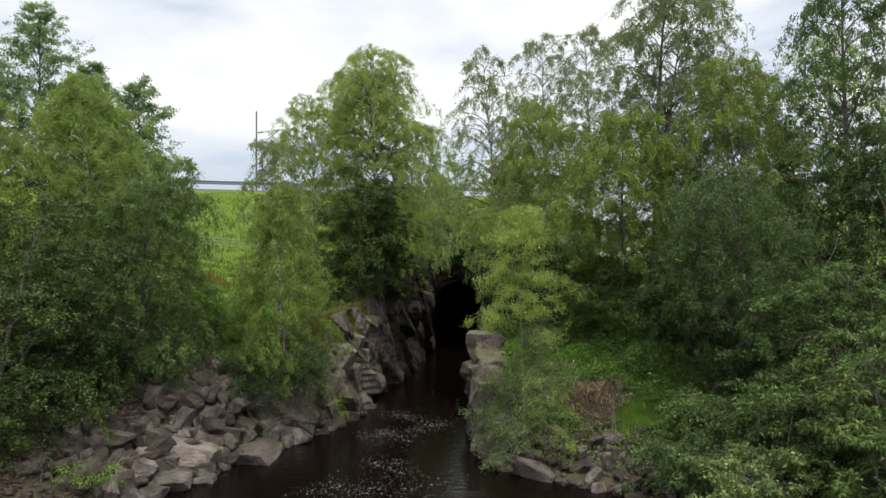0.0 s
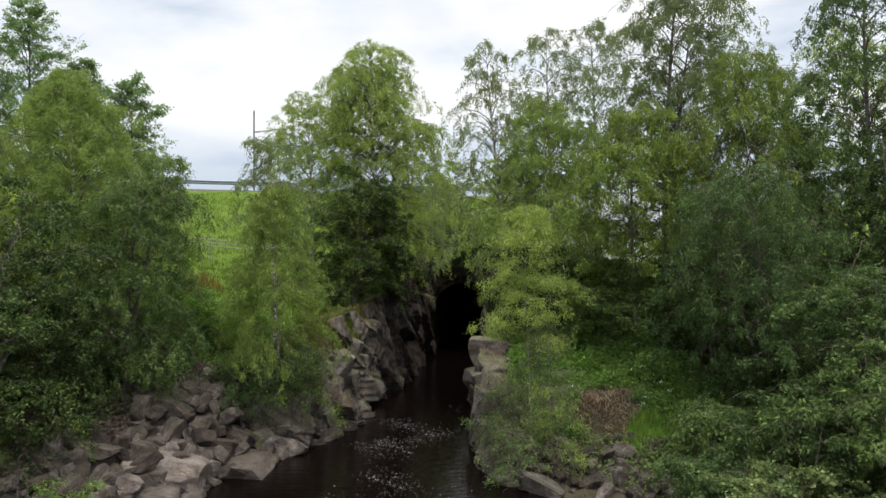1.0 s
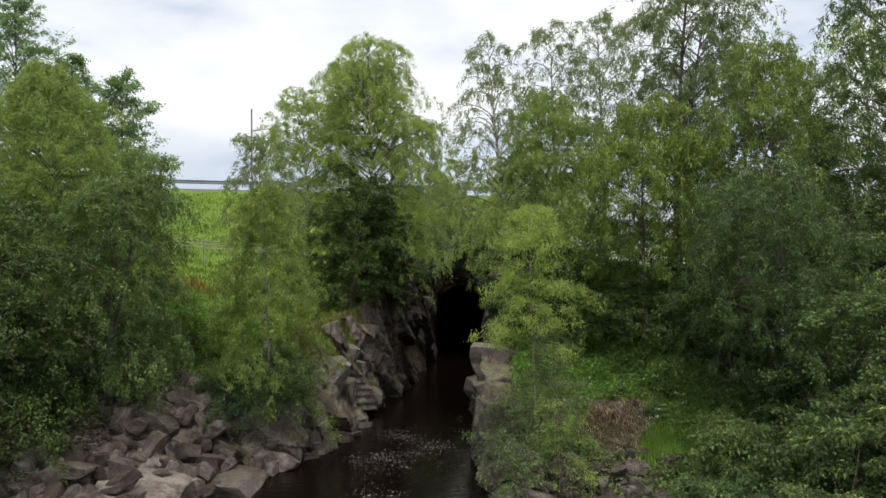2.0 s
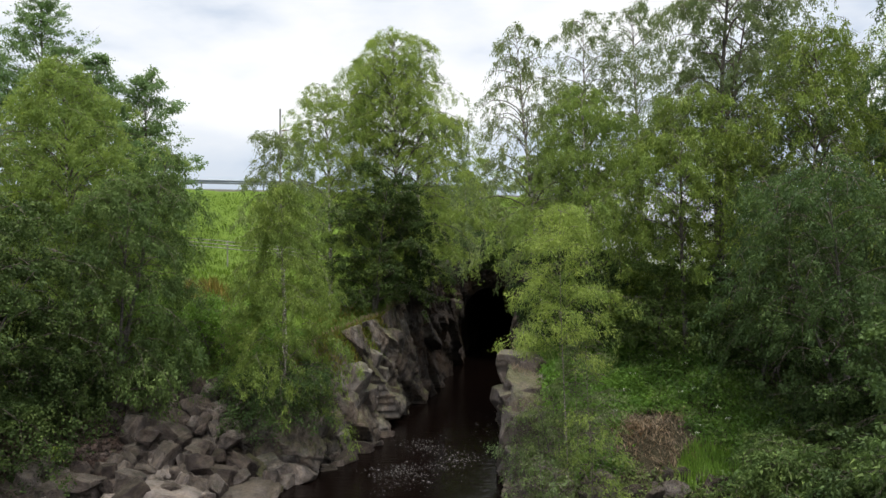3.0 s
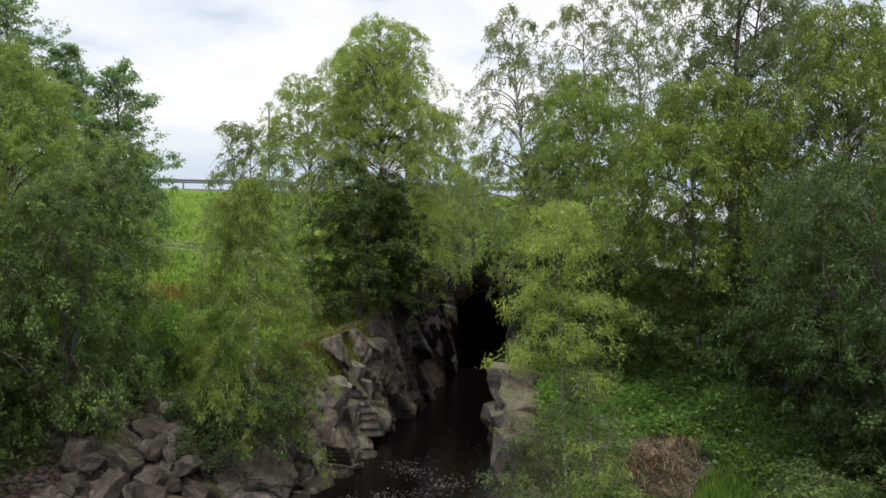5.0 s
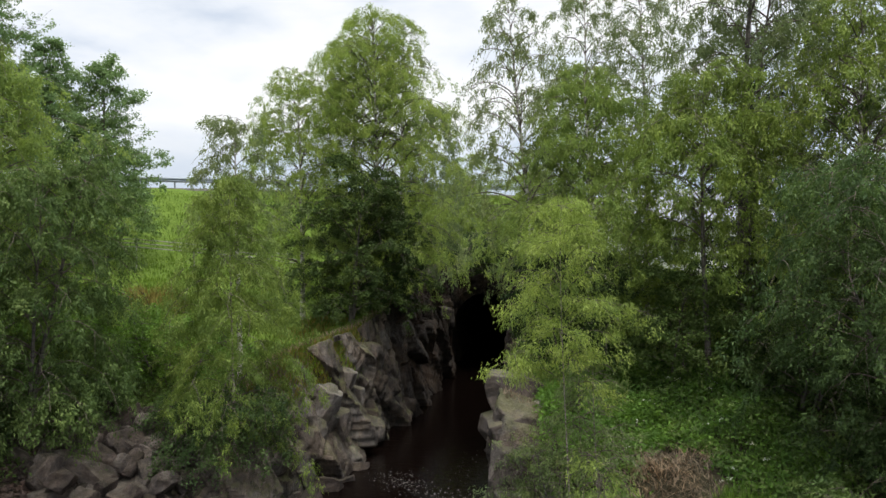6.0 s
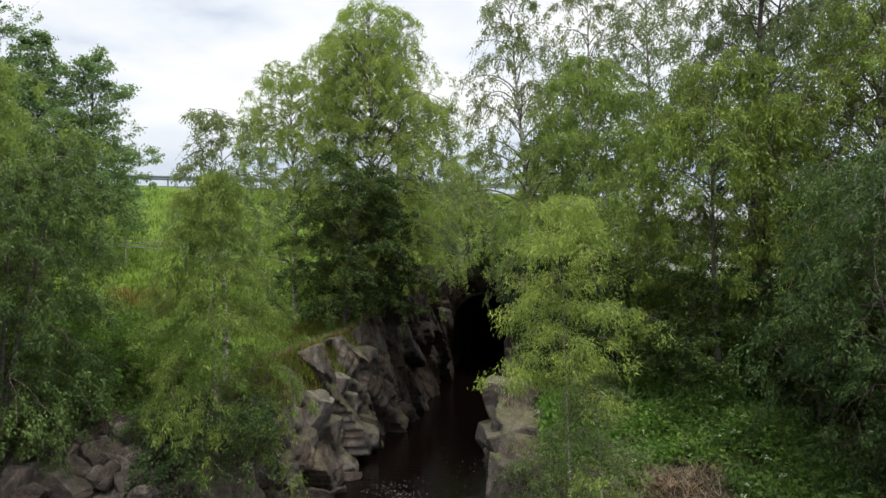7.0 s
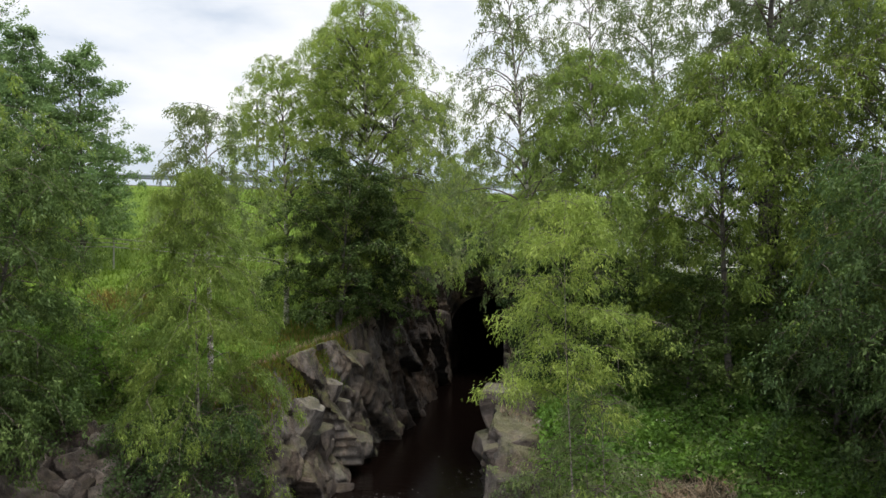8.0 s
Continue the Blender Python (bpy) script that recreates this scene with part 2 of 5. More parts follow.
STEEL = plain_material("galvanised_steel", (0.27, 0.31, 0.35), 0.5, 0.3, 12)
MAST = plain_material("weathered_mast_steel", (0.20, 0.20, 0.20), 0.6, 0.4, 12)
ASPHALT = plain_material("asphalt", (0.055, 0.055, 0.057), 0.9, 0.0, 60)
GRAVEL = plain_material("gravel_shoulder", (0.30, 0.28, 0.26), 0.95, 0.0, 40, 0.5)
WOOD = plain_material("weathered_wood", (0.270, 0.262, 0.232), 0.85, 0.0, 25, 0.45)
FOAM = plain_material("river_foam", (0.114, 0.105, 0.098), 0.9, 0.0, 40, 0.3)
PAINT = plain_material("white_house_paint", (0.78, 0.78, 0.75), 0.7, 0.0, 10, 0.1)
ROOFING = plain_material("grey_roof_sheet", (0.30, 0.31, 0.33), 0.5, 0.2, 14, 0.2)
GLASS, _n, _l, _b = material("window_glass", 0.03)
_b.inputs["Base Color"].default_value = (0.02, 0.025, 0.03, 1)
CERAMIC = plain_material("insulator_ceramic", (0.16, 0.08, 0.05), 0.25, 0.0, 20, 0.1)

# ---- mesh tools ----


def mesh_of(name, verts, faces, mat, smooth=False):
    """A mesh from arrays: verts (n, 3), faces (m, k)."""
    verts, faces = np.asarray(verts, np.float32), np.asarray(faces, np.int32)
    me = bpy.data.meshes.new(name)
    k = faces.shape[1]
    me.vertices.add(len(verts))
    me.vertices.foreach_set("co", verts.ravel())
    me.loops.add(faces.size)
    me.loops.foreach_set("vertex_index", faces.ravel())
    me.polygons.add(len(faces))
    me.polygons.foreach_set("loop_start", np.arange(0, faces.size, k, dtype=np.int32))
    me.polygons.foreach_set("loop_total", np.full(len(faces), k, np.int32))
    if smooth:
        me.polygons.foreach_set("use_smooth", np.ones(len(faces), bool))
    me.update(calc_edges=True)
    me.materials.append(mat)
    return me


def part_np(name, verts, faces, mat, parent=None, label="", smooth=False):
    ob = new(name, mesh_of(name, verts, faces, mat, smooth))
    if parent is not None:
        ob.parent = parent
    if label:
        tagged(ob, label)
    return ob


def part(name, bm, mat, parent=None, label="", smooth=False):
    """Links a bmesh as one mesh object under a thing or a part."""
    me = bpy.data.meshes.new(name)
    bm.to_mesh(me)
    bm.free()
    me.materials.append(mat)
    if smooth:
        me.polygons.foreach_set("use_smooth", np.ones(len(me.polygons), bool))
    ob = new(name, me)
    if parent is not None:
        ob.parent = parent
    if label:
        tagged(ob, label)
    return ob


def empty(name, x, y, z, rz=0):
    ob = new(name)
    ob.matrix_basis = pose(x, y, z, 0, 0, rz)
    return ob


def box(bm, x0, x1, y0, y1, z0, z1, bevel=0.0):
    r = bmesh.ops.create_cube(bm, size=1.0)
    m = Matrix.LocRotScale(((x0 + x1) / 2, (y0 + y1) / 2, (z0 + z1) / 2), None, (x1 - x0, y1 - y0, z1 - z0))
    bmesh.ops.transform(bm, matrix=m, verts=r["verts"])
    if bevel:
        edges = list({e for v in r["verts"] for e in v.link_edges})
        bmesh.ops.bevel(bm, geom=edges, offset=bevel, segments=1, affect="EDGES")


def rod(bm, a, b, r0, r1, sides=8):
    a, b = Vector(a), Vector(b)
    turn = (b - a).to_track_quat("Z", "Y").to_matrix().to_4x4()
    m = Matrix.Translation((a + b) / 2) @ turn
    bmesh.ops.create_cone(bm, cap_ends=True, segments=sides, radius1=r0, radius2=r1, depth=(b - a).length, matrix=m)


def tubes(lines, radii, sides=6):
    """Tapered tubes along many polylines: lines (n, k, 3), radii (n, k). Returns verts and quads."""
    lines, radii = np.asarray(lines, float), np.asarray(radii, float)
    n, k, _ = lines.shape
    tan = np.gradient(lines, axis=1)
    tan /= np.linalg.norm(tan, axis=2, keepdims=True) + 1e-9
    ref = np.where(np.abs(tan[..., 2:3]) > 0.9, np.array([1.0, 0, 0]), np.array([0, 0, 1.0]))
    u = np.cross(tan, ref)
    u /= np.linalg.norm(u, axis=2, keepdims=True) + 1e-9
    v = np.cross(tan, u)
    a = np.linspace(0, 2 * np.pi, sides, endpoint=False)
    ring = u[:, :, None, :] * np.cos(a)[None, None, :, None] + v[:, :, None, :] * np.sin(a)[None, None, :, None]
    verts = lines[:, :, None, :] + ring * radii[:, :, None, None]
    idx = np.arange(n * k * sides).reshape(n, k, sides)
    p, q = idx[:, :-1], idx[:, 1:]
    faces = np.stack([p, np.roll(p, -1, 2), np.roll(q, -1, 2), q], -1)
    return verts.reshape(-1, 3), faces.reshape(-1, 4)


def leaf_quads(rng, pos, length, width, hang=0.5, along=None):
    """One pointed leaf at each place. hang: how far the tips turn down."""
    n = len(pos)
    d = rng.normal(size=(n, 3))
    if along is not None:
        d = d * 0.8 + along
    d[:, 2] -= hang
    d /= np.linalg.norm(d, axis=1, keepdims=True) + 1e-9
    up = rng.normal(size=(n, 3)) * 0.6 + np.array([0, 0, 1.0])
    side = np.cross(d, up)
    side /= np.linalg.norm(side, axis=1, keepdims=True) + 1e-9
    nor = np.cross(side, d)
    s = rng.uniform(0.65, 1.3, (n, 1))
    ln, wd = length * s, width * s
    near = pos + d * ln * 0.2
    v = np.stack([near + side * wd * 0.5, near - side * wd * 0.5 + nor * wd * 0.2, pos + d * ln], 1)
    return v.reshape(-1, 3), np.arange(n * 3).reshape(n, 3)


def join(parts):
    vs, fs, o = [], [], 0
    for v, f in parts:
        vs.append(v)
        fs.append(f + o)
        o += len(v)
    return np.concatenate(vs), np.concatenate(fs)


# ---- the lie of the land ----
# shore of the pool and the cut: x, y, width of the rise, height at its top, breadth of bare rock before it
SHORE = [(-26, -60, 6, 2.5, 0), (-14, -4, 6, 2.5, 0), (-9.5, 9, 5, 2.2, 0), (-7.9, 13.2, 5, 2.2, 0), (-6.7, 16.6, 5.0, 2.1, 0), (-5.75, 19.0, 4.0, 1.8, 0), (-5.0, 20.4, 2.0, 2.0, 0.4),
         (-4.2, 22.0, 0.8, 2.4, 1.4), (-3.5, 23.5, 0.6, 2.8, 1.7), (-3.15, 25.5, 0.6, 2.95, 1.7), (-2.8, 28.5, 0.5, 3.4, 1.2), (-1.95, 34.0, 0.5, 4.6, 1.1), (-1.15, 42.5, 0.5, 5.2, 0.9),
         (2.4, 42.5, 0.5, 4.8, 0.7), (1.85, 34.0, 0.5, 4.1, 0.7), (1.45, 28.5, 0.5, 3.3, 0.6), (1.1, 25.0, 0.4, 2.9, 0.6), (0.95, 22.8, 0.4, 2.5, 0.6), (0.85, 21.2, 0.6, 1.4, 0.5), (1.05, 19.7, 2.2, 1.6, 0.2),
         (2.0, 17.9, 4.5, 1.7, 0), (4.0, 16.6, 5.0, 1.9, 0), (5.8, 14.4, 5, 2.0, 0), (7.4, 11.0, 5, 2.0, 0), (10, 4, 6, 2.2, 0), (14, -4, 6, 2.5, 0), (26, -60, 6, 2.5, 0)]
SH = np.array(SHORE, float)
ROAD_TURN = 0.35


def smooth(t):
    t = np.clip(t, 0, 1)
    return t * t * (3 - 2 * t)


def upland(x, y):
    yy = y - ROAD_TURN * (np.clip(x, -60, 60) + 18.6)
    return np.interp(yy, [-40, 8, 15, 20, 24.5, 33, 36, 46, 47.5, 120, 300, 3000], [2.6, 2.9, 3.2, 3.9, 4.75, 5.3, 6.0, 10.25, 10.32, 10.15, 9, 6])


def ripple(x, y):
    return (np.sin(x * 1.7 + 1.3 * np.sin(y * 0.9)) * np.sin(y * 1.3 + 0.7) * 0.10 + np.sin(x * 4.1 + y * 2.3) * np.sin(y * 3.7 - x * 1.9) * 0.05
            + np.sin(x * 0.45 + 2.0) * np.sin(y * 0.38 + 1.0) * 0.18)


def land(x, y):
    """Height of the ground, and the distance from the water (less than nothing in it)."""
    x, y = np.asarray(x, float), np.asarray(y, float)
    shape = x.shape
    x, y = x.ravel(), y.ravel()
    best = np.full(x.shape, 1e9)
    w, u, gap, share = (np.zeros_like(x) for _ in range(4))
    inside = np.zeros(x.shape, bool)
    n = len(SH)
    for i in range(n):
        a, b = SH[i], SH[(i + 1) % n]
        e = b[:2] - a[:2]
        t = np.clip(((x - a[0]) * e[0] + (y - a[1]) * e[1]) / (e @ e), 0, 1)
        d = np.hypot(x - a[0] - t * e[0], y - a[1] - t * e[1])
        best = np.minimum(best, d)
        k = 1 / (d * d + 0.02) ** 2
        share += k
        w += k * (a[2] + t * (b[2] - a[2]))
        u += k * (a[3] + t * (b[3] - a[3]))
        gap += k * (a[4] + t * (b[4] - a[4]))
        if a[1] != b[1]:
            cross = ((a[1] > y) != (b[1] > y)) & (x < (b[0] - a[0]) * (y - a[1]) / (b[1] - a[1]) + a[0])
            inside ^= cross
    w, u, gap = w / share, u / share, gap / share
    d = np.where(inside, -best, best)
    rise = u * np.clip((d - gap) / w, 0, 1) ** 0.85 - 0.05
    z = rise + (upland(x, y) - u) * smooth((d - gap - w) / 6.5)
    z = z + ripple(x, y) * np.clip(d / 2.5, 0, 1) * np.where(y > 47, 0.2, 1.0)
    z = np.where(d <= 0, -0.9 * smooth(-d / 1.2) - 0.05, z)
    return z.reshape(shape), d.reshape(shape)


def ground_at(x, y):
    return float(land(np.array([x]), np.array([y]))[0][0])


def grid_lines(lo, hi, step, far_lo, far_hi):
    mid = np.arange(lo, hi + step / 2, step)
    out, s = [], step
    v = hi
    while v < far_hi:
        s *= 1.22
        v += s
        out.append(v)
    back, s = [], step
    v = lo
    while v > far_lo:
        s *= 1.22
        v -= s
        back.append(v)
    return np.concatenate([back[::-1], mid, out])


def build_ground():
    gx, gy = grid_lines(-15, 13, 0.25, -2500, 2500), grid_lines(10, 52, 0.25, -1500, 2600)
    X, Y = np.meshgrid(gx, gy)
    Z, _ = land(X, Y)
    v = np.stack([X, Y, Z], -1).reshape(-1, 3)
    idx = np.arange(X.size).reshape(X.shape)
    f = np.stack([idx[:-1, :-1], idx[:-1, 1:], idx[1:, 1:], idx[1:, :-1]], -1).reshape(-1, 4)
    c = v[f].mean(1)
    mouth = (np.abs(c[:, 0] - 0.62) < 2.05) & (c[:, 1] > 42.1) & (c[:, 1] < 46.0) & (v[f][:, :, 2].min(1) < 4.6)
    ob = part_np("ground", v, f[~mouth], GROUND, smooth=True)
    tagged(ob, "mossy soil banks and grassy meadow with a turfed embankment", "ground", kind="structure")


build_ground()


def build_water():
    gx, gy = np.array([-120.0, -15, -8, 0, 8, 15, 120]), np.array([-120.0, -10, 10, 30, 50, 82])
    X, Y = np.meshgrid(gx, gy)
    v = np.stack([X, Y, np.zeros_like(X)], -1).reshape(-1, 3)
    idx = np.arange(X.size).reshape(X.shape)
    f = np.stack([idx[:-1, :-1], idx[:-1, 1:], idx[1:, 1:], idx[1:, :-1]], -1).reshape(-1, 4)
    tagged(part_np("water", v, f, WATER), "dark brown peaty river water with slow ripples", "water", kind="structure")


build_water()

# ---- rock walls of the cut ----


def along(points, s):
    """Places at the lengths s along a plan line, with the normal to its left."""
    p = np.array(points, float)
    seg = np.hypot(*np.diff(p, axis=0).T)
    cum = np.concatenate([[0], np.cumsum(seg)])
    x, y = np.interp(s, cum, p[:, 0]), np.interp(s, cum, p[:, 1])
    e = 0.4
    dx = np.interp(s + e, cum, p[:, 0]) - np.interp(s - e, cum, p[:, 0])
    dy = np.interp(s + e, cum, p[:, 1]) - np.interp(s - e, cum, p[:, 1])
    k = np.hypot(dx, dy) + 1e-9
    return x, y, -dy / k, dx / k


def rock_sheet(points, top, lean, cells, seed, step=0.058, depth=0.5, slant=0.6, side=1.0, cap=1.2, grain=0.07):
    """A cracked rock face over a plan line: blocks of uneven depth with open joints, and a cap that runs back into the bank.
    top(s): height; lean(s): how far the top stands back; grain: depth of the slanting layers; side: 1 where the rock lies to the line's left."""
    rng = np.random.default_rng(seed)
    p = np.array(points, float)
    length = np.hypot(*np.diff(p, axis=0).T).sum()
    s = np.arange(0, length, step)
    h = np.arange(-0.5, 1.0 + 1e-6, step / 3.6)          # share of the height, then the cap
    k = np.linspace(0, 1, 12)[1:]
    S, H = np.meshgrid(s, h)
    tops = top(s)
    zz = np.where(H < 0, H * 1.2, H * tops[None, :])
    leans = lean(s)[None, :]
    back = np.where(H > 0, H, 0) ** 1.3 * leans
    capz = tops[None, :] - k[:, None] * 0.35
    capb = leans + k[:, None] * cap
    Z = np.concatenate([zz, capz])
    B = np.concatenate([back, capb])
    SS = np.concatenate([S, np.repeat(s[None, :], len(k), 0)])
    # blocks: cells in a slanted plane of length and height
    q1, q2 = SS * 1.15 + slant * Z, Z + B - 0.3 * SS
    cx, cy = rng.uniform(-1, length * 1.15 + 5, cells), rng.uniform(-4 - 0.3 * length, 8, cells)
    flat1, flat2 = q1.ravel(), q2.ravel()
    c1 = np.zeros(flat1.shape, int)
    f1, f2 = np.full(flat1.shape, 1e9), np.full(flat1.shape, 1e9)
    for i in range(cells):
        d = np.hypot(flat1 - cx[i], (flat2 - cy[i]) * 0.42)
        closer = d < f1
        f2 = np.where(closer, f1, np.minimum(f2, d))
        c1 = np.where(closer, i, c1)
        f1 = np.where(closer, d, f1)
    jut, t1, t2 = rng.uniform(-0.5, 0.5, cells), rng.uniform(-0.45, 0.45, cells), rng.uniform(-0.3, 0.12, cells)
    disp = jut[c1] * depth + (flat1 - cx[c1]) * t1[c1] + (flat2 - cy[c1]) * t2[c1]
    crack = np.clip(1 - (f2 - f1) / 0.09, 0, 1)
    disp = (np.clip(disp, -0.5, 0.5) - 0.12 * crack).reshape(Z.shape)
    disp = disp.ravel()
    fx, fy = rng.uniform(-1, length * 1.15 + 5, cells * 8), rng.uniform(-4 - 0.3 * length, 8, cells * 8)
    g1, g2, m1 = np.full(flat1.shape, 1e9), np.full(flat1.shape, 1e9), np.zeros(flat1.shape, int)
    for i in range(cells * 8):
        hit = np.nonzero((np.abs(flat1 - fx[i]) < 0.9) & (np.abs(flat2 - fy[i]) < 1.5))[0]
        d = np.hypot(flat1[hit] - fx[i], (flat2[hit] - fy[i]) * 0.6)
        closer = d < g1[hit]
        g2[hit] = np.where(closer, g1[hit], np.minimum(g2[hit], d))
        m1[hit] = np.where(closer, i, m1[hit])
        g1[hit] = np.where(closer, d, g1[hit])
    disp += rng.uniform(-0.11, 0.11, cells * 8)[m1] - 0.06 * np.clip(1 - (g2 - g1) / 0.07, 0, 1)
    # slanting layers, each with an overhanging edge
    layer = (0.85 * flat2 - 0.75 * flat1) * 2.6 + 0.5 * np.sin(flat1 * 1.3 + flat2 * 0.7) + jut[c1] * 1.5
    fine_layer = layer * 3.3 + 0.6 * np.sin(flat2 * 4.1)
    disp += grain * ((layer % 1.0) - 0.5) * (0.6 + 0.8 * np.abs(np.sin(layer // 1.0 * 2.7))) + 0.4 * grain * ((fine_layer % 1.0) - 0.5)
    disp += 0.02 * np.sin(flat1 * 7.3 + 2 * np.sin(flat2 * 5)) * np.sin(flat2 * 6.1)
    disp += rng.normal(0, 0.012, disp.shape)
    disp = disp.reshape(Z.shape)
    x, y, nx, ny = along(points, SS.ravel())
    nx, ny = nx.reshape(Z.shape) * side, ny.reshape(Z.shape) * side
    out = disp * np.concatenate([np.interp(h, [0.75, 1.0], [1.0, 0.45]), np.linspace(0.45, 0.05, len(k))])[:, None]
    X, Y = x.reshape(Z.shape) + nx * (B - out), y.reshape(Z.shape) + ny * (B - out)
    Z = Z + np.where(np.arange(len(Z))[:, None] >= len(h) - 4, disp * 0.2, 0)
    v = np.stack([X, Y, Z], -1).reshape(-1, 3)
    idx = np.arange(Z.size).reshape(Z.shape)
    f = np.stack([idx[:-1, :-1], idx[:-1, 1:], idx[1:, 1:], idx[1:, :-1]], -1).reshape(-1, 4)
    if side < 0:
        f = f[:, ::-1]
    # each block is a piece by itself
    key = f.astype(np.int64) * cells + c1[f[:, :1]]
    pairs, inv = np.unique(key.ravel(), return_inverse=True)
    return v[pairs // cells], inv.reshape(-1, 4)


LEFT_LINE = [(-5.3, 20.1), (-4.3, 21.9), (-3.5, 23.5), (-3.15, 25.5), (-2.8, 28.5), (-1.95, 34.0), (-1.15, 42.3)]
RIGHT_LINE = [(1.35, 19.0), (0.95, 20.3), (0.95, 22.6), (1.1, 25.0), (1.45, 28.5), (1.85, 34.0), (2.4, 42.3)]


def LEFT_TOP(s):
    return np.interp(s, [0, 1.2, 2.4, 3.8, 6, 8.7, 9.4, 14, 22.5], [0.6, 1.7, 2.8, 3.4, 3.55, 3.65, 3.8, 4.7, 5.8])


def RIGHT_TOP(s):
    return np.interp(s, [0, 1.3, 2.65, 3.0, 3.7, 8, 15, 23.4], [0.4, 1.0, 1.5, 2.3, 2.7, 3.2, 4.2, 5.4])


def LEFT_LEAN(s):
    return np.interp(s, [0, 2, 4, 7.6, 10.5, 14, 22], [0.7, 1.1, 1.2, 0.95, 0.55, 0.4, 0.4])


def RIGHT_LEAN(s):
    return np.interp(s, [0, 2, 20], [0.3, 0.15, 0.15])


def build_cut():
    v, f = rock_sheet(LEFT_LINE, LEFT_TOP, LEFT_LEAN, 200, 5, slant=0.4, depth=0.55, grain=0.03)
    mid = v[f].mean(1)
    # the inner ends get the darker rock: tree shade put into their colour
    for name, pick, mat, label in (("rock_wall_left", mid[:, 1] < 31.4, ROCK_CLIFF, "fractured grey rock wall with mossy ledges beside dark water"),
                                   ("inner_rock_wall_left", mid[:, 1] >= 31.4, ROCK_RUST_SHADED, "damp rock wall near the tunnel mouth, coloured darker for tree shade")):
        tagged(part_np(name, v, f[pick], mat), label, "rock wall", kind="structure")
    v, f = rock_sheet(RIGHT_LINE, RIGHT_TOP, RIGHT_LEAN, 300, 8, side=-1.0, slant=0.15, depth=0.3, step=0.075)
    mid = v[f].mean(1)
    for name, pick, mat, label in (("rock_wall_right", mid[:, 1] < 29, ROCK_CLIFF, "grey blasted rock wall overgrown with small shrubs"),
                                   ("inner_rock_wall_right", mid[:, 1] >= 29, ROCK_RUST_SHADED, "damp rock wall near the tunnel mouth, coloured darker for tree shade")):
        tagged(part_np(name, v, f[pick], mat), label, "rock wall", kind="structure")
    # the tunnel under the embankment: rough walls and vault
    rng = np.random.default_rng(3)
    ys = np.arange(42.2, 75.1, 0.35)
    a = np.linspace(0, np.pi, 33)
    prof_x, prof_z = -np.cos(a) * 1.95, np.sin(a) ** 0.45 * 4.75 - 0.3
    P = np.stack([np.repeat(prof_x[None], len(ys), 0), np.repeat(ys[:, None], len(a), 1), np.repeat(prof_z[None], len(ys), 0)], -1)
    P[..., 0] += 0.62 + (ys[:, None] - 42) * 0.09
    P += rng.normal(0, 0.09, P.shape) * np.array([1, 0.6, 1])
    P[-1, :, 0], P[-1, :, 2] = P[-1, :, 0].mean(), -0.6
    idx = np.arange(len(ys) * len(a)).reshape(len(ys), len(a))
    f = np.stack([idx[:-1, :-1], idx[1:, :-1], idx[1:, 1:], idx[:-1, 1:]], -1).reshape(-1, 4)
    ob = part_np("tunnel", P.reshape(-1, 3), f, ROCK_RUST_SHADED)
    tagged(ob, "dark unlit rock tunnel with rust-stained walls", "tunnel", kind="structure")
    # the rock over its mouth, with the shade there put into the rock colour
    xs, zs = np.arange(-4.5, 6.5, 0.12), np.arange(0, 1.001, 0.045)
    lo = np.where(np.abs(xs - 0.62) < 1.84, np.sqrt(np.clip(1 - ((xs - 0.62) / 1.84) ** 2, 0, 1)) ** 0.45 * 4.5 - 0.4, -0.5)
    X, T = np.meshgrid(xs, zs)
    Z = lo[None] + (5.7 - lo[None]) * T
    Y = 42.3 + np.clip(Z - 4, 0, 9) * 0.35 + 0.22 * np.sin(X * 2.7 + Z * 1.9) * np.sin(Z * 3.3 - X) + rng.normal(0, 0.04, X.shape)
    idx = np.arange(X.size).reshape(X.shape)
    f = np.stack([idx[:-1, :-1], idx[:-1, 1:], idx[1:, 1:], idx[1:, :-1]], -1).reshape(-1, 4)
    tagged(part_np("tunnel_mouth", np.stack([X, Y, Z], -1).reshape(-1, 3), f, ROCK_RUST_SHADED), "rough rust-brown rock face over the tunnel mouth", "rock face", kind="structure")


build_cut()

# ---- trees ----


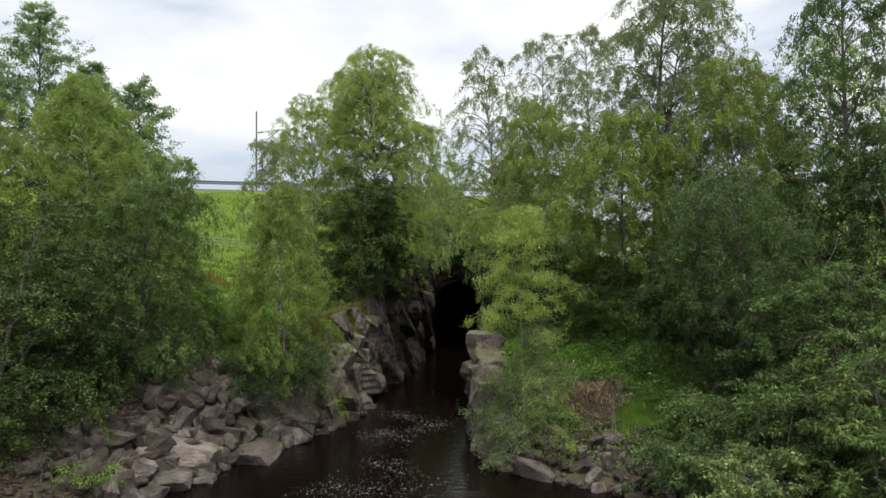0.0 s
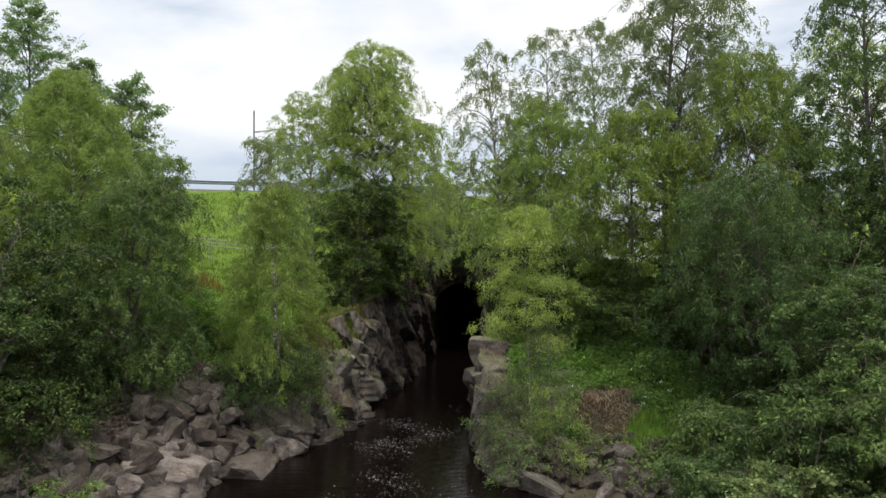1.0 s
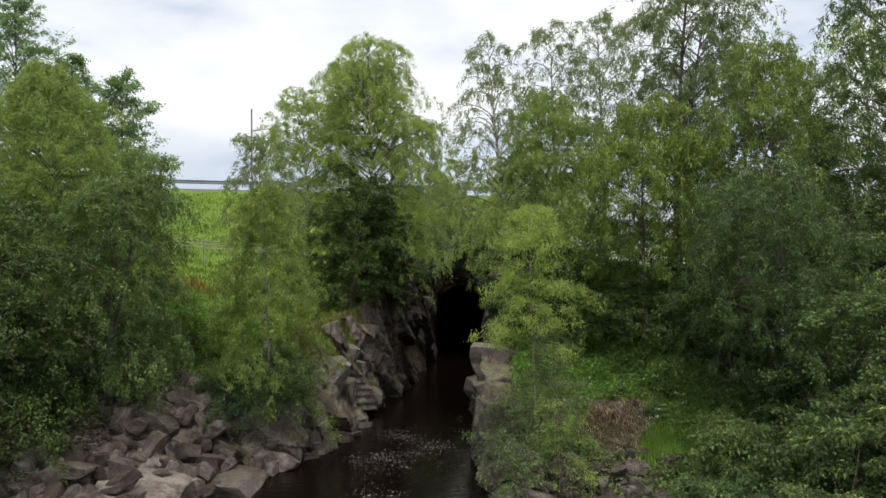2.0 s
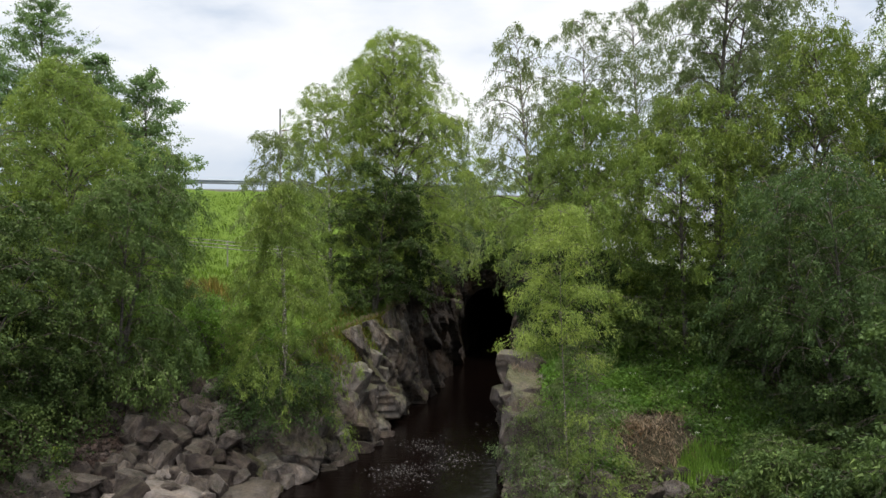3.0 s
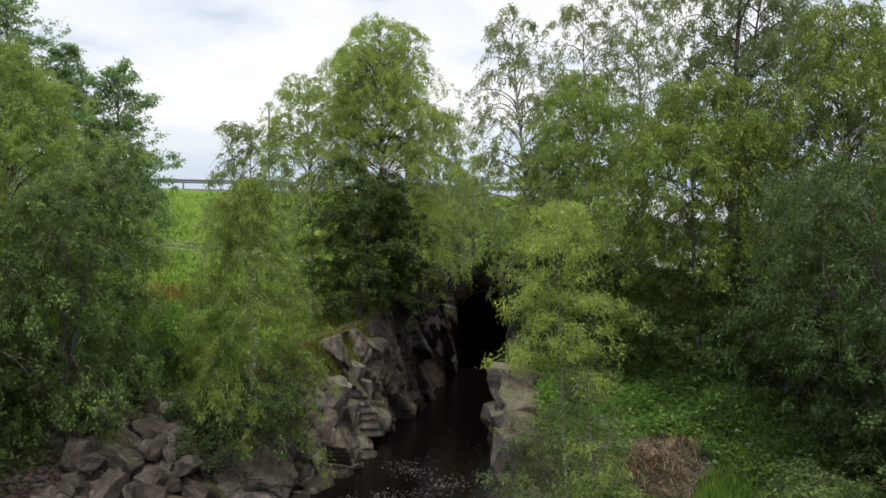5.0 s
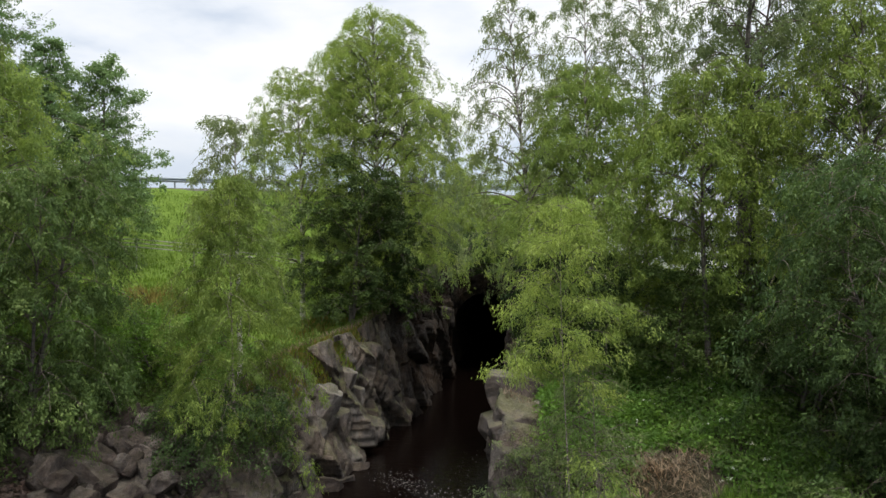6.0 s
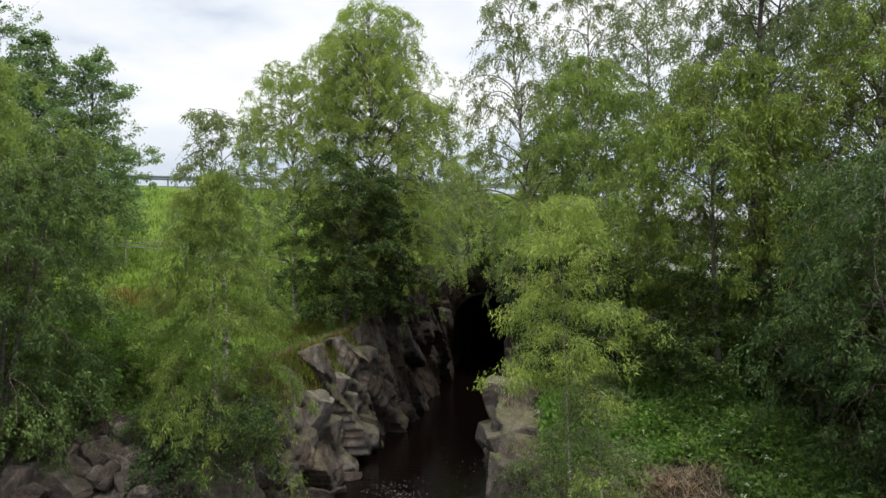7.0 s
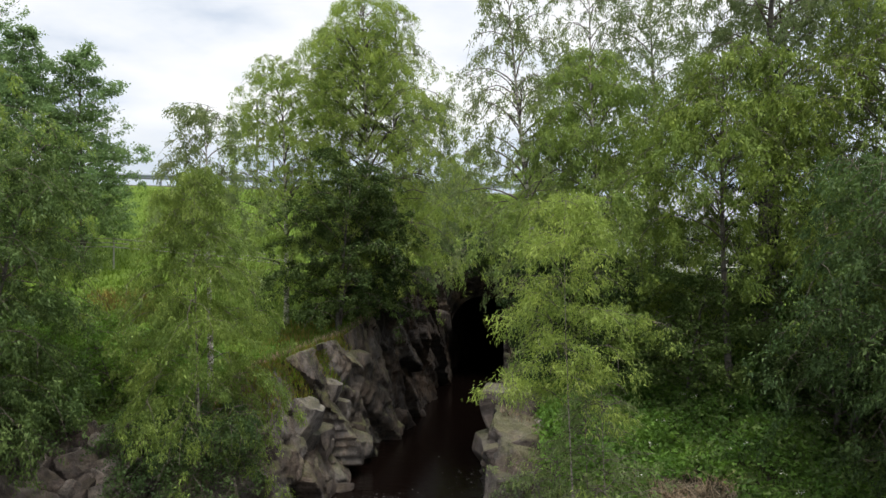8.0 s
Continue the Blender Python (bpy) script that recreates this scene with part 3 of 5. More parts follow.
def tree(name, x, y, top, radius, seed, leaves, leaf=0.085, mat=None, bark=None, label="", category="birch tree", crown_base=0.12, droop=0.7, stems=1,
         peak=0.35, power=0.8, limbs=46, lean=(0.0, 0.0), trunk_r=None, narrow=0.8, base=None, twig_len=0.6, spread=0.35, hang=0.5, group="", slim=1.0, weep=0.0, per_twig=36, bias=0.8, lobes=1.0, fan=0.5):
    """A broadleaf tree: tapered stems, limbs that rise and arch over, flat sprays of side shoots on the limbs, hanging twigs, single leaves along the twigs.
    top: height above the water; radius: of the crown where it is widest, at the share `peak` of the crown's height; lobes: how uneven the crown's outline is."""
    rng = np.random.default_rng(seed)
    leaves, leaf, radius = int(leaves * 1.25), leaf * 0.93, radius * 1.13
    z0 = ground_at(x, y) - 0.12 if base is None else base
    height = top - z0
    root = empty(name, x, y, z0)
    tagged(root, label, category, group)
    trunk_r = trunk_r or height * 0.0095 + 0.012
    stem_lines, stem_r, limb_lines, limb_r, rad_of = [], [], [], [], []
    kk = 14
    per_stem = max(8, int(limbs) // stems)
    ph = rng.uniform(0, 6.28, 3)
    for s in range(stems):
        az = rng.uniform(0, 6.28) + s * 6.28 / max(1, stems)
        off = 0.0 if stems == 1 else radius * rng.uniform(0.3, 0.58)
        hs = (height - 0.3) * (1.0 if s == 0 else rng.uniform(0.72, 0.95))
        t = np.linspace(0, 1, kk)
        bend = np.sin(t * 3.1 + rng.uniform(0, 3)) * height * 0.012
        line = np.stack([np.cos(az) * off * t ** 1.2 + lean[0] * t ** 1.5 + bend + (0.10 * s * np.cos(az)), np.sin(az) * off * t ** 1.2 + lean[1] * t ** 1.5 - bend * 0.7 + (0.10 * s * np.sin(az)), t * hs], -1)
        stem_lines.append(line)
        stem_r.append(np.maximum(trunk_r * (1 - t) ** 0.9 * (1.0 if s == 0 else 0.75), 0.006))
        for i in range(per_stem):
            f = crown_base + (1 - crown_base) * ((i + rng.uniform(0.1, 0.9)) / per_stem) ** bias
            f = min(f, 0.985)
            g = (f - crown_base) / (1 - crown_base)
            a = i * 2.39996 + rng.uniform(-0.4, 0.4) + s
            r = radius * (np.clip(g / peak, 0, 1) ** 0.5 * 0.25 + 0.75 if g < peak else np.clip((1 - g) / (1 - peak), 0, 1) ** power)
            lobe = 1 + lobes * (0.16 * np.sin(2 * a + ph[0] + 4 * f) + 0.13 * np.sin(3 * a - 9 * f + ph[1]) + 0.08 * np.sin(17 * f + ph[2]))
            r = (r * (1 if stems == 1 else 0.8) * lobe + 0.25) * rng.uniform(0.72, 1.06)
            p0 = np.array([np.interp(f * hs, line[:, 2], line[:, c]) for c in range(3)])
            up = rng.uniform(0.4, 0.95) + 0.45 * g + 0.15 * weep
            u = np.linspace(0, 1, 8)
            sag = (0.25 + min(droop, 0.9) * 0.55) * r * u ** 2.6
            sway = np.cumsum(rng.normal(0, 0.05, (8, 3)), 0) * r * 0.6
            limb = p0 + np.stack([np.cos(a) * r * u, np.sin(a) * r * u, up * r * narrow * u ** 0.8 - sag], -1) + sway * u[:, None]
            limb_lines.append(limb)
            limb_r.append(np.maximum(trunk_r * 0.32 * (1 - f * 0.6) * (1 - u * 0.92), 0.004))
            rad_of.append(r)
    L = np.array(limb_lines)
    n_l, rads = len(L), np.array(rad_of)
    # side shoots to both sides of each limb, in one flat spray that bends over at its rim
    nb = 11
    ub = np.concatenate([np.linspace(0.2, 0.97, nb - 1), [1.0]])[None] + np.zeros((n_l, 1))
    ub = np.clip(ub + rng.normal(0, 0.03, ub.shape), 0.1, 1.0) * 6.999
    i0 = ub.astype(int)
    rows = np.arange(n_l)[:, None]
    fr = (ub - i0)[..., None]
    P0 = L[rows, i0] * (1 - fr) + L[rows, np.minimum(i0 + 1, 7)] * fr
    tan = L[rows, np.minimum(i0 + 1, 7)] - L[rows, np.maximum(i0 - 1, 0)]
    tan /= np.linalg.norm(tan, axis=2, keepdims=True) + 1e-9
    across = np.cross(tan, np.array([0, 0, 1.0]))
    across /= np.linalg.norm(across, axis=2, keepdims=True) + 1e-9
    sign = np.where(np.arange(nb) % 2 == 0, 1.0, -1.0)[None, :, None] * np.where(np.arange(nb) == nb - 1, 0.0, 1.0)[None, :, None]
    D = tan * 0.6 + across * sign * 0.85 + rng.normal(0, 0.16, P0.shape)
    D /= np.linalg.norm(D, axis=2, keepdims=True) + 1e-9
    BL = np.minimum(rads, 2.6)[:, None] * fan * (1.15 - 0.75 * ub / 7) * rng.uniform(0.6, 1.2, ub.shape) + 0.14
    w6 = np.linspace(0, 1, 6)
    S = P0[:, :, None, :] + D[:, :, None, :] * (BL[..., None] * w6)[..., None]
    S[..., 2] -= (0.2 + 0.4 * min(droop, 1.0)) * BL[..., None] * w6 ** 2.2
    S, D, BL = S.reshape(-1, 6, 3), D.reshape(-1, 3), BL.reshape(-1)
    # twigs out of the shoots
    total = max(60, leaves // per_twig)
    dense = np.repeat(rng.uniform(0.45, 1.4, n_l), nb)
    pick = rng.choice(len(S), total, p=BL * dense / (BL * dense).sum())
    u = np.clip(rng.uniform(0.1, 1.05, total), 0, 1) * 4.999
    i0 = u.astype(int)
    fr = (u - i0)[:, None]
    p0 = S[pick, i0] * (1 - fr) + S[pick, np.minimum(i0 + 1, 5)] * fr + rng.normal(0, 0.03, (total, 3))
    dirs = D[pick] * 0.55 + rng.normal(0, 0.55, (total, 3)) * np.array([1, 1, 0.35])
    dirs /= np.linalg.norm(dirs, axis=1, keepdims=True) + 1e-9
    tl = twig_len * rng.uniform(0.3, 1.15, total)[:, None] * (0.55 + 0.45 * np.minimum(BL[pick, None] * 1.6, 1.0))
    T = p0[:, None, :] + dirs[:, None, :] * (tl * w6 ** (0.8 - 0.3 * weep))[:, :, None] * (0.62 - 0.3 * weep)
    T[:, :, 2] -= droop * tl * w6 ** (1.6 - 0.3 * weep) * 0.68
    thin = S[::3][:, [0, 2, 5]]
    tv = tubes(thin, np.repeat(np.array([[0.007, 0.005, 0.002]]), len(thin), 0), 3)
    # leaves along the twigs
    per = max(1, leaves // total)
    wi = rng.uniform(0.05, 1.0, (total, per)) * 4.999
    j0 = wi.astype(int)
    fj = (wi - j0)[..., None]
    row = np.arange(total)[:, None]
    pos = T[row, j0] * (1 - fj) + T[row, np.minimum(j0 + 1, 5)] * fj
    pos = (pos + rng.normal(0, spread * (0.19 - 0.06 * weep), pos.shape) * np.array([1, 1, 0.7])).reshape(-1, 3)
    way = T[row, np.minimum(j0 + 1, 5)] - T[row, j0]
    way = (way / (np.linalg.norm(way, axis=2, keepdims=True) + 1e-9)).reshape(-1, 3)
    lv = leaf_quads(rng, pos, leaf * slim, leaf * 0.72 / slim ** 0.9, hang, way * (slim - 1) * 1.6)
    part_np("trunk", *tubes(np.array(stem_lines), np.array(stem_r), 10), bark or BARK_BIRCH, root, smooth=True)
    tagged(part_np("branchwork", *join([tubes(L, np.array(limb_r), 4), tv]), BARK_TWIG, root, smooth=True), kind="stuff")
    part_np("crown", *lv, mat or LEAF_BIRCH, root)
    return root


def pine(name, x, y, top, radius, seed, label):
    """A conifer with level, tiered boughs and tufts of needles."""
    rng = np.random.default_rng(seed)
    z0 = ground_at(x, y) - 0.1
    h = top - z0
    root = tagged(empty(name, x, y, z0), label, "pine tree")
    t = np.linspace(0, 1, 12)
    part_np("trunk", *tubes([np.stack([0.05 * np.sin(t * 5), 0.05 * np.cos(t * 4), t * h], -1)], [0.17 * (1 - t) + 0.01], 10), BARK_DARK, root, smooth=True)
    lines, pos = [], []
    for i in range(60):
        f = 0.25 + 0.74 * i / 60
        r = radius * (1 - f) ** 0.6 * rng.uniform(0.7, 1.15) + 0.15
        a = i * 2.4 + rng.uniform(-0.3, 0.3)
        u = np.linspace(0, 1, 8)
        line = np.stack([np.cos(a) * r * u, np.sin(a) * r * u, f * h - 0.12 * r * u + 0.22 * r * u ** 2.5], -1) + np.cumsum(rng.normal(0, 0.03, (8, 3)), 0)
        lines.append(line)
        for _ in range(int(26 * r)):
            k = rng.uniform(0.3, 1) * 6.99
            p = line[int(k)] * (1 - k % 1) + line[min(7, int(k) + 1)] * (k % 1) + rng.normal(0, 0.12, 3) * np.array([1, 1, 0.4])
            pos.append(p + rng.normal(0, 0.05, (9, 3)))
    tagged(part_np("branchwork", *tubes(lines, np.repeat(np.linspace(0.035, 0.006, 8)[None], 60, 0), 5), BARK_DARK, root, smooth=True), kind="stuff")
    part_np("crown", *leaf_quads(rng, np.concatenate(pos), 0.15, 0.03, 0.0), LEAF_NEEDLE, root)


BIRCH = "weeping silver birch with fine hanging green foliage"


def build_trees():
    # middle clump over the left rock wall
    tree("birch_tree", -3.6, 32.2, 15.5, 3.15, 11, 100000, 0.068, LEAF_BIRCH, label="tall silver birch with drooping twigs above the rock wall", crown_base=0.2, limbs=104, droop=0.80, power=0.42, peak=0.45, twig_len=0.75, slim=1.62, weep=0.4, per_twig=52, narrow=0.7, lobes=1.35)
    tree("birch_tree", -4.6, 33.0, 15.0, 1.9, 97, 34000, 0.068, LEAF_BIRCH, label="slender silver birch grown into a taller one", crown_base=0.45, limbs=46, droop=0.85, power=0.5, peak=0.4, twig_len=0.75, slim=1.62, weep=0.4, per_twig=52)
    tree("birch_tree", -6.15, 30.9, 13.1, 2.25, 12, 42000, 0.072, LEAF_BIRCH, label="silver birch with a rounded crown beside taller birch", crown_base=0.12, limbs=64, droop=0.75, power=0.35, twig_len=0.75, slim=1.62, weep=0.4, per_twig=52)
    tree("birch_tree", -3.0, 36.4, 12.9, 2.0, 13, 26000, 0.095, LEAF_GREY, label="slender weeping birch behind the rock wall", crown_base=0.25, lean=(1.5, 0), limbs=50, droop=1.00, power=0.5, twig_len=0.75, slim=1.62, weep=0.4, per_twig=52)
    tree("birch_tree", -2.5, 33.4, 15.9, 1.5, 75, 7500, 0.075, LEAF_GREY, label="half-bare silver birch with grey drooping twigs at its top", crown_base=0.55, limbs=40, droop=1.00, power=0.45, twig_len=0.8, slim=1.62, weep=0.5, per_twig=40)
    tree("alder_bush", -3.0, 31.4, 8.6, 1.4, 76, 32000, 0.08, LEAF_DARK, BARK_DARK, "dark green alder leaning over the cut", "alder", crown_base=0.04, stems=3, limbs=44, droop=0.5, power=0.5, base=3.9, per_twig=55)
    tree("alder_bush", -4.1, 29.8, 9.2, 2.5, 14, 46000, 0.085, LEAF_DARK, BARK_DARK, "dense dark green alder overhanging the rock wall", "alder", crown_base=0.04, stems=3, limbs=54, droop=0.35, power=0.5, base=3.5, per_twig=55)
    tree("birch_tree", -6.0, 24.2, 10.1, 0.9, 15, 10000, 0.075, LEAF_GREY, label="thin airy birch with sparse leaves", crown_base=0.42, limbs=34, droop=0.80, peak=0.55, power=0.5, twig_len=0.75, slim=1.62, weep=0.4, per_twig=52)
    # left bank
    tree("young_birch", -5.2, 21.7, 8.25, 1.65, 16, 50000, 0.055, LEAF_FRESH, BARK_YOUNG, label="young weeping birch leaning over the boulder bank", crown_base=0.02, limbs=64, droop=0.9, base=1.7, power=0.75, peak=0.2, twig_len=0.5, slim=1.95, weep=0.6, per_twig=45, trunk_r=0.036)
    tree("willow_bush", -5.3, 21.4, 3.1, 1.5, 60, 20000, 0.06, LEAF_SHADED, BARK_DARK, "low leafy willow hanging over the bank", "willow", crown_base=0.02, stems=3, limbs=40, droop=0.9, base=1.6, power=0.5, per_twig=55)
    tree("birch_tree", -11.7, 22.0, 11.9, 3.3, 17, 90000, 0.07, LEAF_BIRCH, label="conical birch with dense light green foliage", crown_base=0.03, limbs=110, droop=0.80, power=0.75, peak=0.2, stems=1, twig_len=0.75, slim=1.62, weep=0.4, per_twig=52)
    tree("birch_tree", -9.5, 20.6, 8.9, 2.2, 18, 52000, 0.07, LEAF_SHADED, BARK_DARK, label="leafy birch thicket on the boulder bank", crown_base=0.02, limbs=70, droop=0.85, stems=2, power=0.5, twig_len=0.75, slim=1.62, weep=0.4, per_twig=52)
    tree("willow_bush", -11.0, 16.4, 7.7, 3.0, 19, 56000, 0.08, LEAF_DARK, BARK_DARK, "dense dark willow bush on the bank", "willow", crown_base=0.02, stems=4, limbs=66, droop=0.5, power=0.45, per_twig=55)
    tree("willow_bush", -10.3, 14.9, 3.4, 1.3, 74, 14000, 0.075, LEAF_DARK, BARK_DARK, "low dark willow at the end of the boulders", "willow", crown_base=0.02, stems=4, limbs=40, droop=0.5, power=0.45, per_twig=55)
    tree("alder_bush", -10.4, 19.3, 5.2, 1.6, 61, 20000, 0.085, LEAF_DARK, BARK_DARK, "low dark alder bush behind the boulders", "alder", crown_base=0.02, stems=4, limbs=48, droop=0.6, power=0.45, per_twig=55)
    tree("birch_tree", -14.5, 19.5, 11.0, 3.6, 20, 44000, 0.09, LEAF_FRESH, label=BIRCH, crown_base=0.03, limbs=70, droop=0.85, power=0.6, twig_len=0.75, slim=1.62, weep=0.4, per_twig=52)
    tree("willow_bush", -7.9, 24.0, 4.9, 1.2, 62, 10000, 0.08, LEAF_HERB, BARK_DARK, "fresh green bush at the meadow's edge", "bush", crown_base=0.02, stems=4, limbs=44, droop=0.4, power=0.45, per_twig=55)
    # aspens by the meadow
    for x, y, top, r, seed in ((-20.9, 34.5, 18.7, 2.9, 21), (-18.4, 34.9, 15.8, 1.9, 22), (-16.2, 35.4, 14.9, 1.85, 23), (-23.4, 33.6, 16.4, 2.6, 24)):
        tree("aspen_tree", x, y, top, r * 1.15, seed, 32000, 0.12, LEAF_ASPEN, BARK_DARK, "upright aspen with cool green leaves", "aspen tree", crown_base=0.05, limbs=90, droop=0.0, bias=0.95, power=0.95, hang=0.2, peak=0.2, narrow=1.3, twig_len=0.6, spread=0.5, fan=0.62, lobes=0.6, group="aspens by the meadow")
    # right bank, small
    tree("young_birch", 2.2, 19.0, 7.3, 0.85, 31, 16000, 0.05, LEAF_BIRCH, BARK_YOUNG, label="young bright green birch on the rock wall", crown_base=0.46, limbs=30, droop=0.45, power=0.6, peak=0.35, twig_len=0.5, trunk_r=0.02, slim=1.95, weep=0.5, per_twig=34, spread=0.5)
    tree("sapling", 2.79, 19.3, 4.3, 0.7, 33, 2300, 0.055, LEAF_WILLOW, label="thin pale-barked birch sapling with fine grey-green leaves", category="sapling", crown_base=0.05, limbs=36, droop=0.4, peak=0.4, slim=1.9, trunk_r=0.016, bark=BARK_YOUNG, per_twig=50)
    tree("willow_bush", 1.75, 18.4, 1.75, 0.6, 34, 3200, 0.06, LEAF_WILLOW, BARK_DARK, "low grey-green willow on the rocks by the water", "willow", crown_base=0.02, stems=4, limbs=36, droop=0.5, power=0.45, per_twig=55)
    for x, y, top, r, seed in ((1.6, 20.5, 2.2, 0.55, 101), (1.75, 19.7, 1.8, 0.5, 102), (1.95, 21.0, 2.6, 0.55, 103), (2.0, 19.6, 2.5, 0.5, 106)):
        tree("willow_bush", x, y, top, r, seed, 2600, 0.055, LEAF_WILLOW, BARK_DARK, "low grey-green willow rooted in the rock wall", "willow", crown_base=0.02, stems=4, limbs=32, droop=0.5, power=0.45, per_twig=45, slim=1.6)
    for k, (x, y, top, r) in enumerate(((2.7, 18.4, 2.7, 0.5), (2.65, 20.4, 3.9, 0.6))):
        tree("sapling", x, y, top, r, 35 + k, 2400, 0.055, LEAF_WILLOW if k % 2 else LEAF_BIRCH, label="thin sapling with fine grey-green leaves on the rock wall", category="sapling", crown_base=0.04, limbs=34, droop=0.6, peak=0.4, slim=1.9, trunk_r=0.014, bark=BARK_TWIG, group="saplings on the rock wall", per_twig=50)
    tree("small_bush", -8.1, 15.35, 1.15, 0.2, 63, 1600, 0.05, LEAF_HERB, BARK_DARK, "small bright green bush among the boulders", "bush", crown_base=0.02, stems=3, limbs=24, droop=0.2, power=0.4)
    # right wood
    R = "birches of the right bank"
    tree("birch_tree", 2.3, 26.5, 13.8, 1.9, 41, 17160, 0.084, LEAF_GREY, label=BIRCH, crown_base=0.22, limbs=50, droop=1.05, lean=(-0.8, 0), group=R, power=0.5, twig_len=0.75, slim=1.62, weep=0.4, per_twig=42)
    tree("birch_tree", 3.5, 25.4, 11.6, 1.9, 42, 40560, 0.084, LEAF_BIRCH, label="light green birch with a pointed crown", crown_base=0.12, limbs=60, droop=0.85, group=R, power=0.55, twig_len=0.75, slim=1.62, weep=0.4, per_twig=42)
    tree("birch_tree", 4.4, 30.5, 15.8, 2.0, 43, 20280, 0.084, LEAF_GREY, label="greyish birch with sparse hanging twigs", crown_base=0.12, limbs=46, droop=1.05, group=R, power=0.5, twig_len=0.75, slim=1.62, weep=0.4, per_twig=42)
    tree("birch_tree", 6.2, 30.5, 16.0, 2.1, 44, 20280, 0.084, LEAF_GREY, label="greyish birch with sparse hanging twigs", crown_base=0.12, limbs=46, droop=1.05, group=R, power=0.5, twig_len=0.75, slim=1.62, weep=0.4, per_twig=42)
    tree("birch_tree", 7.6, 25.6, 17.2, 3.0, 45, 52650, 0.084, LEAF_GREY, BARK_DARK, label="large silver birch with long hanging twigs", crown_base=0.38, limbs=84, droop=1.00, group=R, power=0.38, stems=2, twig_len=0.75, slim=1.62, weep=0.4, per_twig=42)
    tree("birch_tree", 6.0, 22.8, 10.6, 2.0, 46, 31200, 0.084, LEAF_FRESH, BARK_DARK, label=BIRCH, crown_base=0.42, limbs=56, droop=0.90, group=R, power=0.5, twig_len=0.75, slim=1.62, weep=0.4, per_twig=42)
    tree("birch_tree", 9.6, 22.6, 12.4, 2.5, 47, 35880, 0.084, LEAF_FRESH, label=BIRCH, crown_base=0.12, limbs=74, droop=0.95, group=R, power=0.5, twig_len=0.75, slim=1.62, weep=0.4, per_twig=42)
    tree("birch_tree", 10.9, 24.8, 12.4, 2.5, 68, 23400, 0.084, LEAF_GREY, label=BIRCH, crown_base=0.1, limbs=66, droop=0.90, group=R, power=0.5, twig_len=0.75, slim=1.62, weep=0.4, per_twig=42)
    # the next two birches and the alder bush take the shade-darkened leaf colour
    tree("birch_tree", 11.8, 20.0, 15.0, 3.1, 48, 54600, 0.085, LEAF_SHADED, BARK_DARK, label="large birch with dense green foliage", bias=1.25, crown_base=0.05, limbs=84, droop=0.90, group=R, power=0.85, twig_len=0.75, slim=1.62, weep=0.4, per_twig=42)
    tree("birch_tree", 8.4, 18.9, 8.2, 2.3, 49, 35100, 0.07, LEAF_SHADED, BARK_DARK, label="spreading young birch on the slope", crown_base=0.28, limbs=64, droop=0.85, power=0.5, stems=2, group=R, twig_len=0.75, slim=1.62, weep=0.4, per_twig=42)
    tree("alder_bush", 8.8, 16.2, 5.6, 2.0, 50, 22000, 0.09, LEAF_SHADED, BARK_DARK, "dark alder bush on the slope", "alder", crown_base=0.03, stems=3, limbs=48, droop=0.4, power=0.5, per_twig=55)
    tree("alder_bush", 11.2, 18.9, 9.6, 2.4, 72, 40000, 0.085, LEAF_DARK, BARK_DARK, "dense dark alder bush added to darken the gaps under the birches", "alder", crown_base=0.03, stems=4, limbs=60, droop=0.5, power=0.45, per_twig=55)
    # added for the hollow under the birches: dark leaves in place of shade
    tree("alder_bush", 7.7, 21.9, 6.4, 1.7, 73, 20000, 0.085, LEAF_DARK, BARK_DARK, "dense dark alder bush added to darken the gaps under the birches", "alder", crown_base=0.03, stems=4, limbs=60, droop=0.5, power=0.45, per_twig=55)
    tree("elder_bush", 8.6, 13.2, 4.4, 1.7, 51, 15000, 0.095, LEAF_SHADED, BARK_DARK, "leafy green elder bush near the water", "bush", slim=1.5, crown_base=0.03, stems=4, limbs=44, droop=0.3, power=0.5, per_twig=55)
    tree("elder_bush", 6.4, 14.2, 2.0, 1.1, 52, 9000, 0.085, LEAF_WILLOW, BARK_DARK, "low leafy green bush near the water", "bush", crown_base=0.03, stems=4, limbs=36, droop=0.3, power=0.5, per_twig=55)
    B = "bushes of the right bank"
    for x, y, top, r, seed, mat in ((6.9, 17.3, 2.5, 1.1, 77, LEAF_SHADED), (8.7, 19.0, 3.7, 1.4, 78, LEAF_DARK), (6.0, 15.7, 1.7, 0.8, 79, LEAF_SHADED), (7.9, 15.1, 3.3, 1.2, 80, LEAF_DARK)):
        tree("elder_bush", x, y, top, r, seed, 10000, 0.085, mat, BARK_DARK, "leafy green bush on the shaded slope", "bush", crown_base=0.03, stems=4, limbs=40, droop=0.4, power=0.5, per_twig=45, slim=1.4, group=B)
    tree("rowan_bush", 5.2, 23.4, 5.9, 1.6, 53, 16000, 0.085, LEAF_SHADED, BARK_DARK, "low green rowan under the birches", "bush", crown_base=0.05, stems=3, limbs=40, droop=0.3, power=0.5)
    tree("rowan_bush", 6.4, 26.2, 6.0, 1.6, 59, 12000, 0.09, LEAF_BIRCH, BARK_DARK, "green bush among the birch trunks", "bush", crown_base=0.03, stems=4, limbs=40, droop=0.5, power=0.5)
    tree("rowan_bush", 2.9, 24.8, 6.4, 1.2, 55, 14000, 0.085, LEAF_DARK, BARK_DARK, "dark green bush on the edge of the cut", "bush", crown_base=0.05, stems=3, limbs=40, droop=0.6, power=0.5)
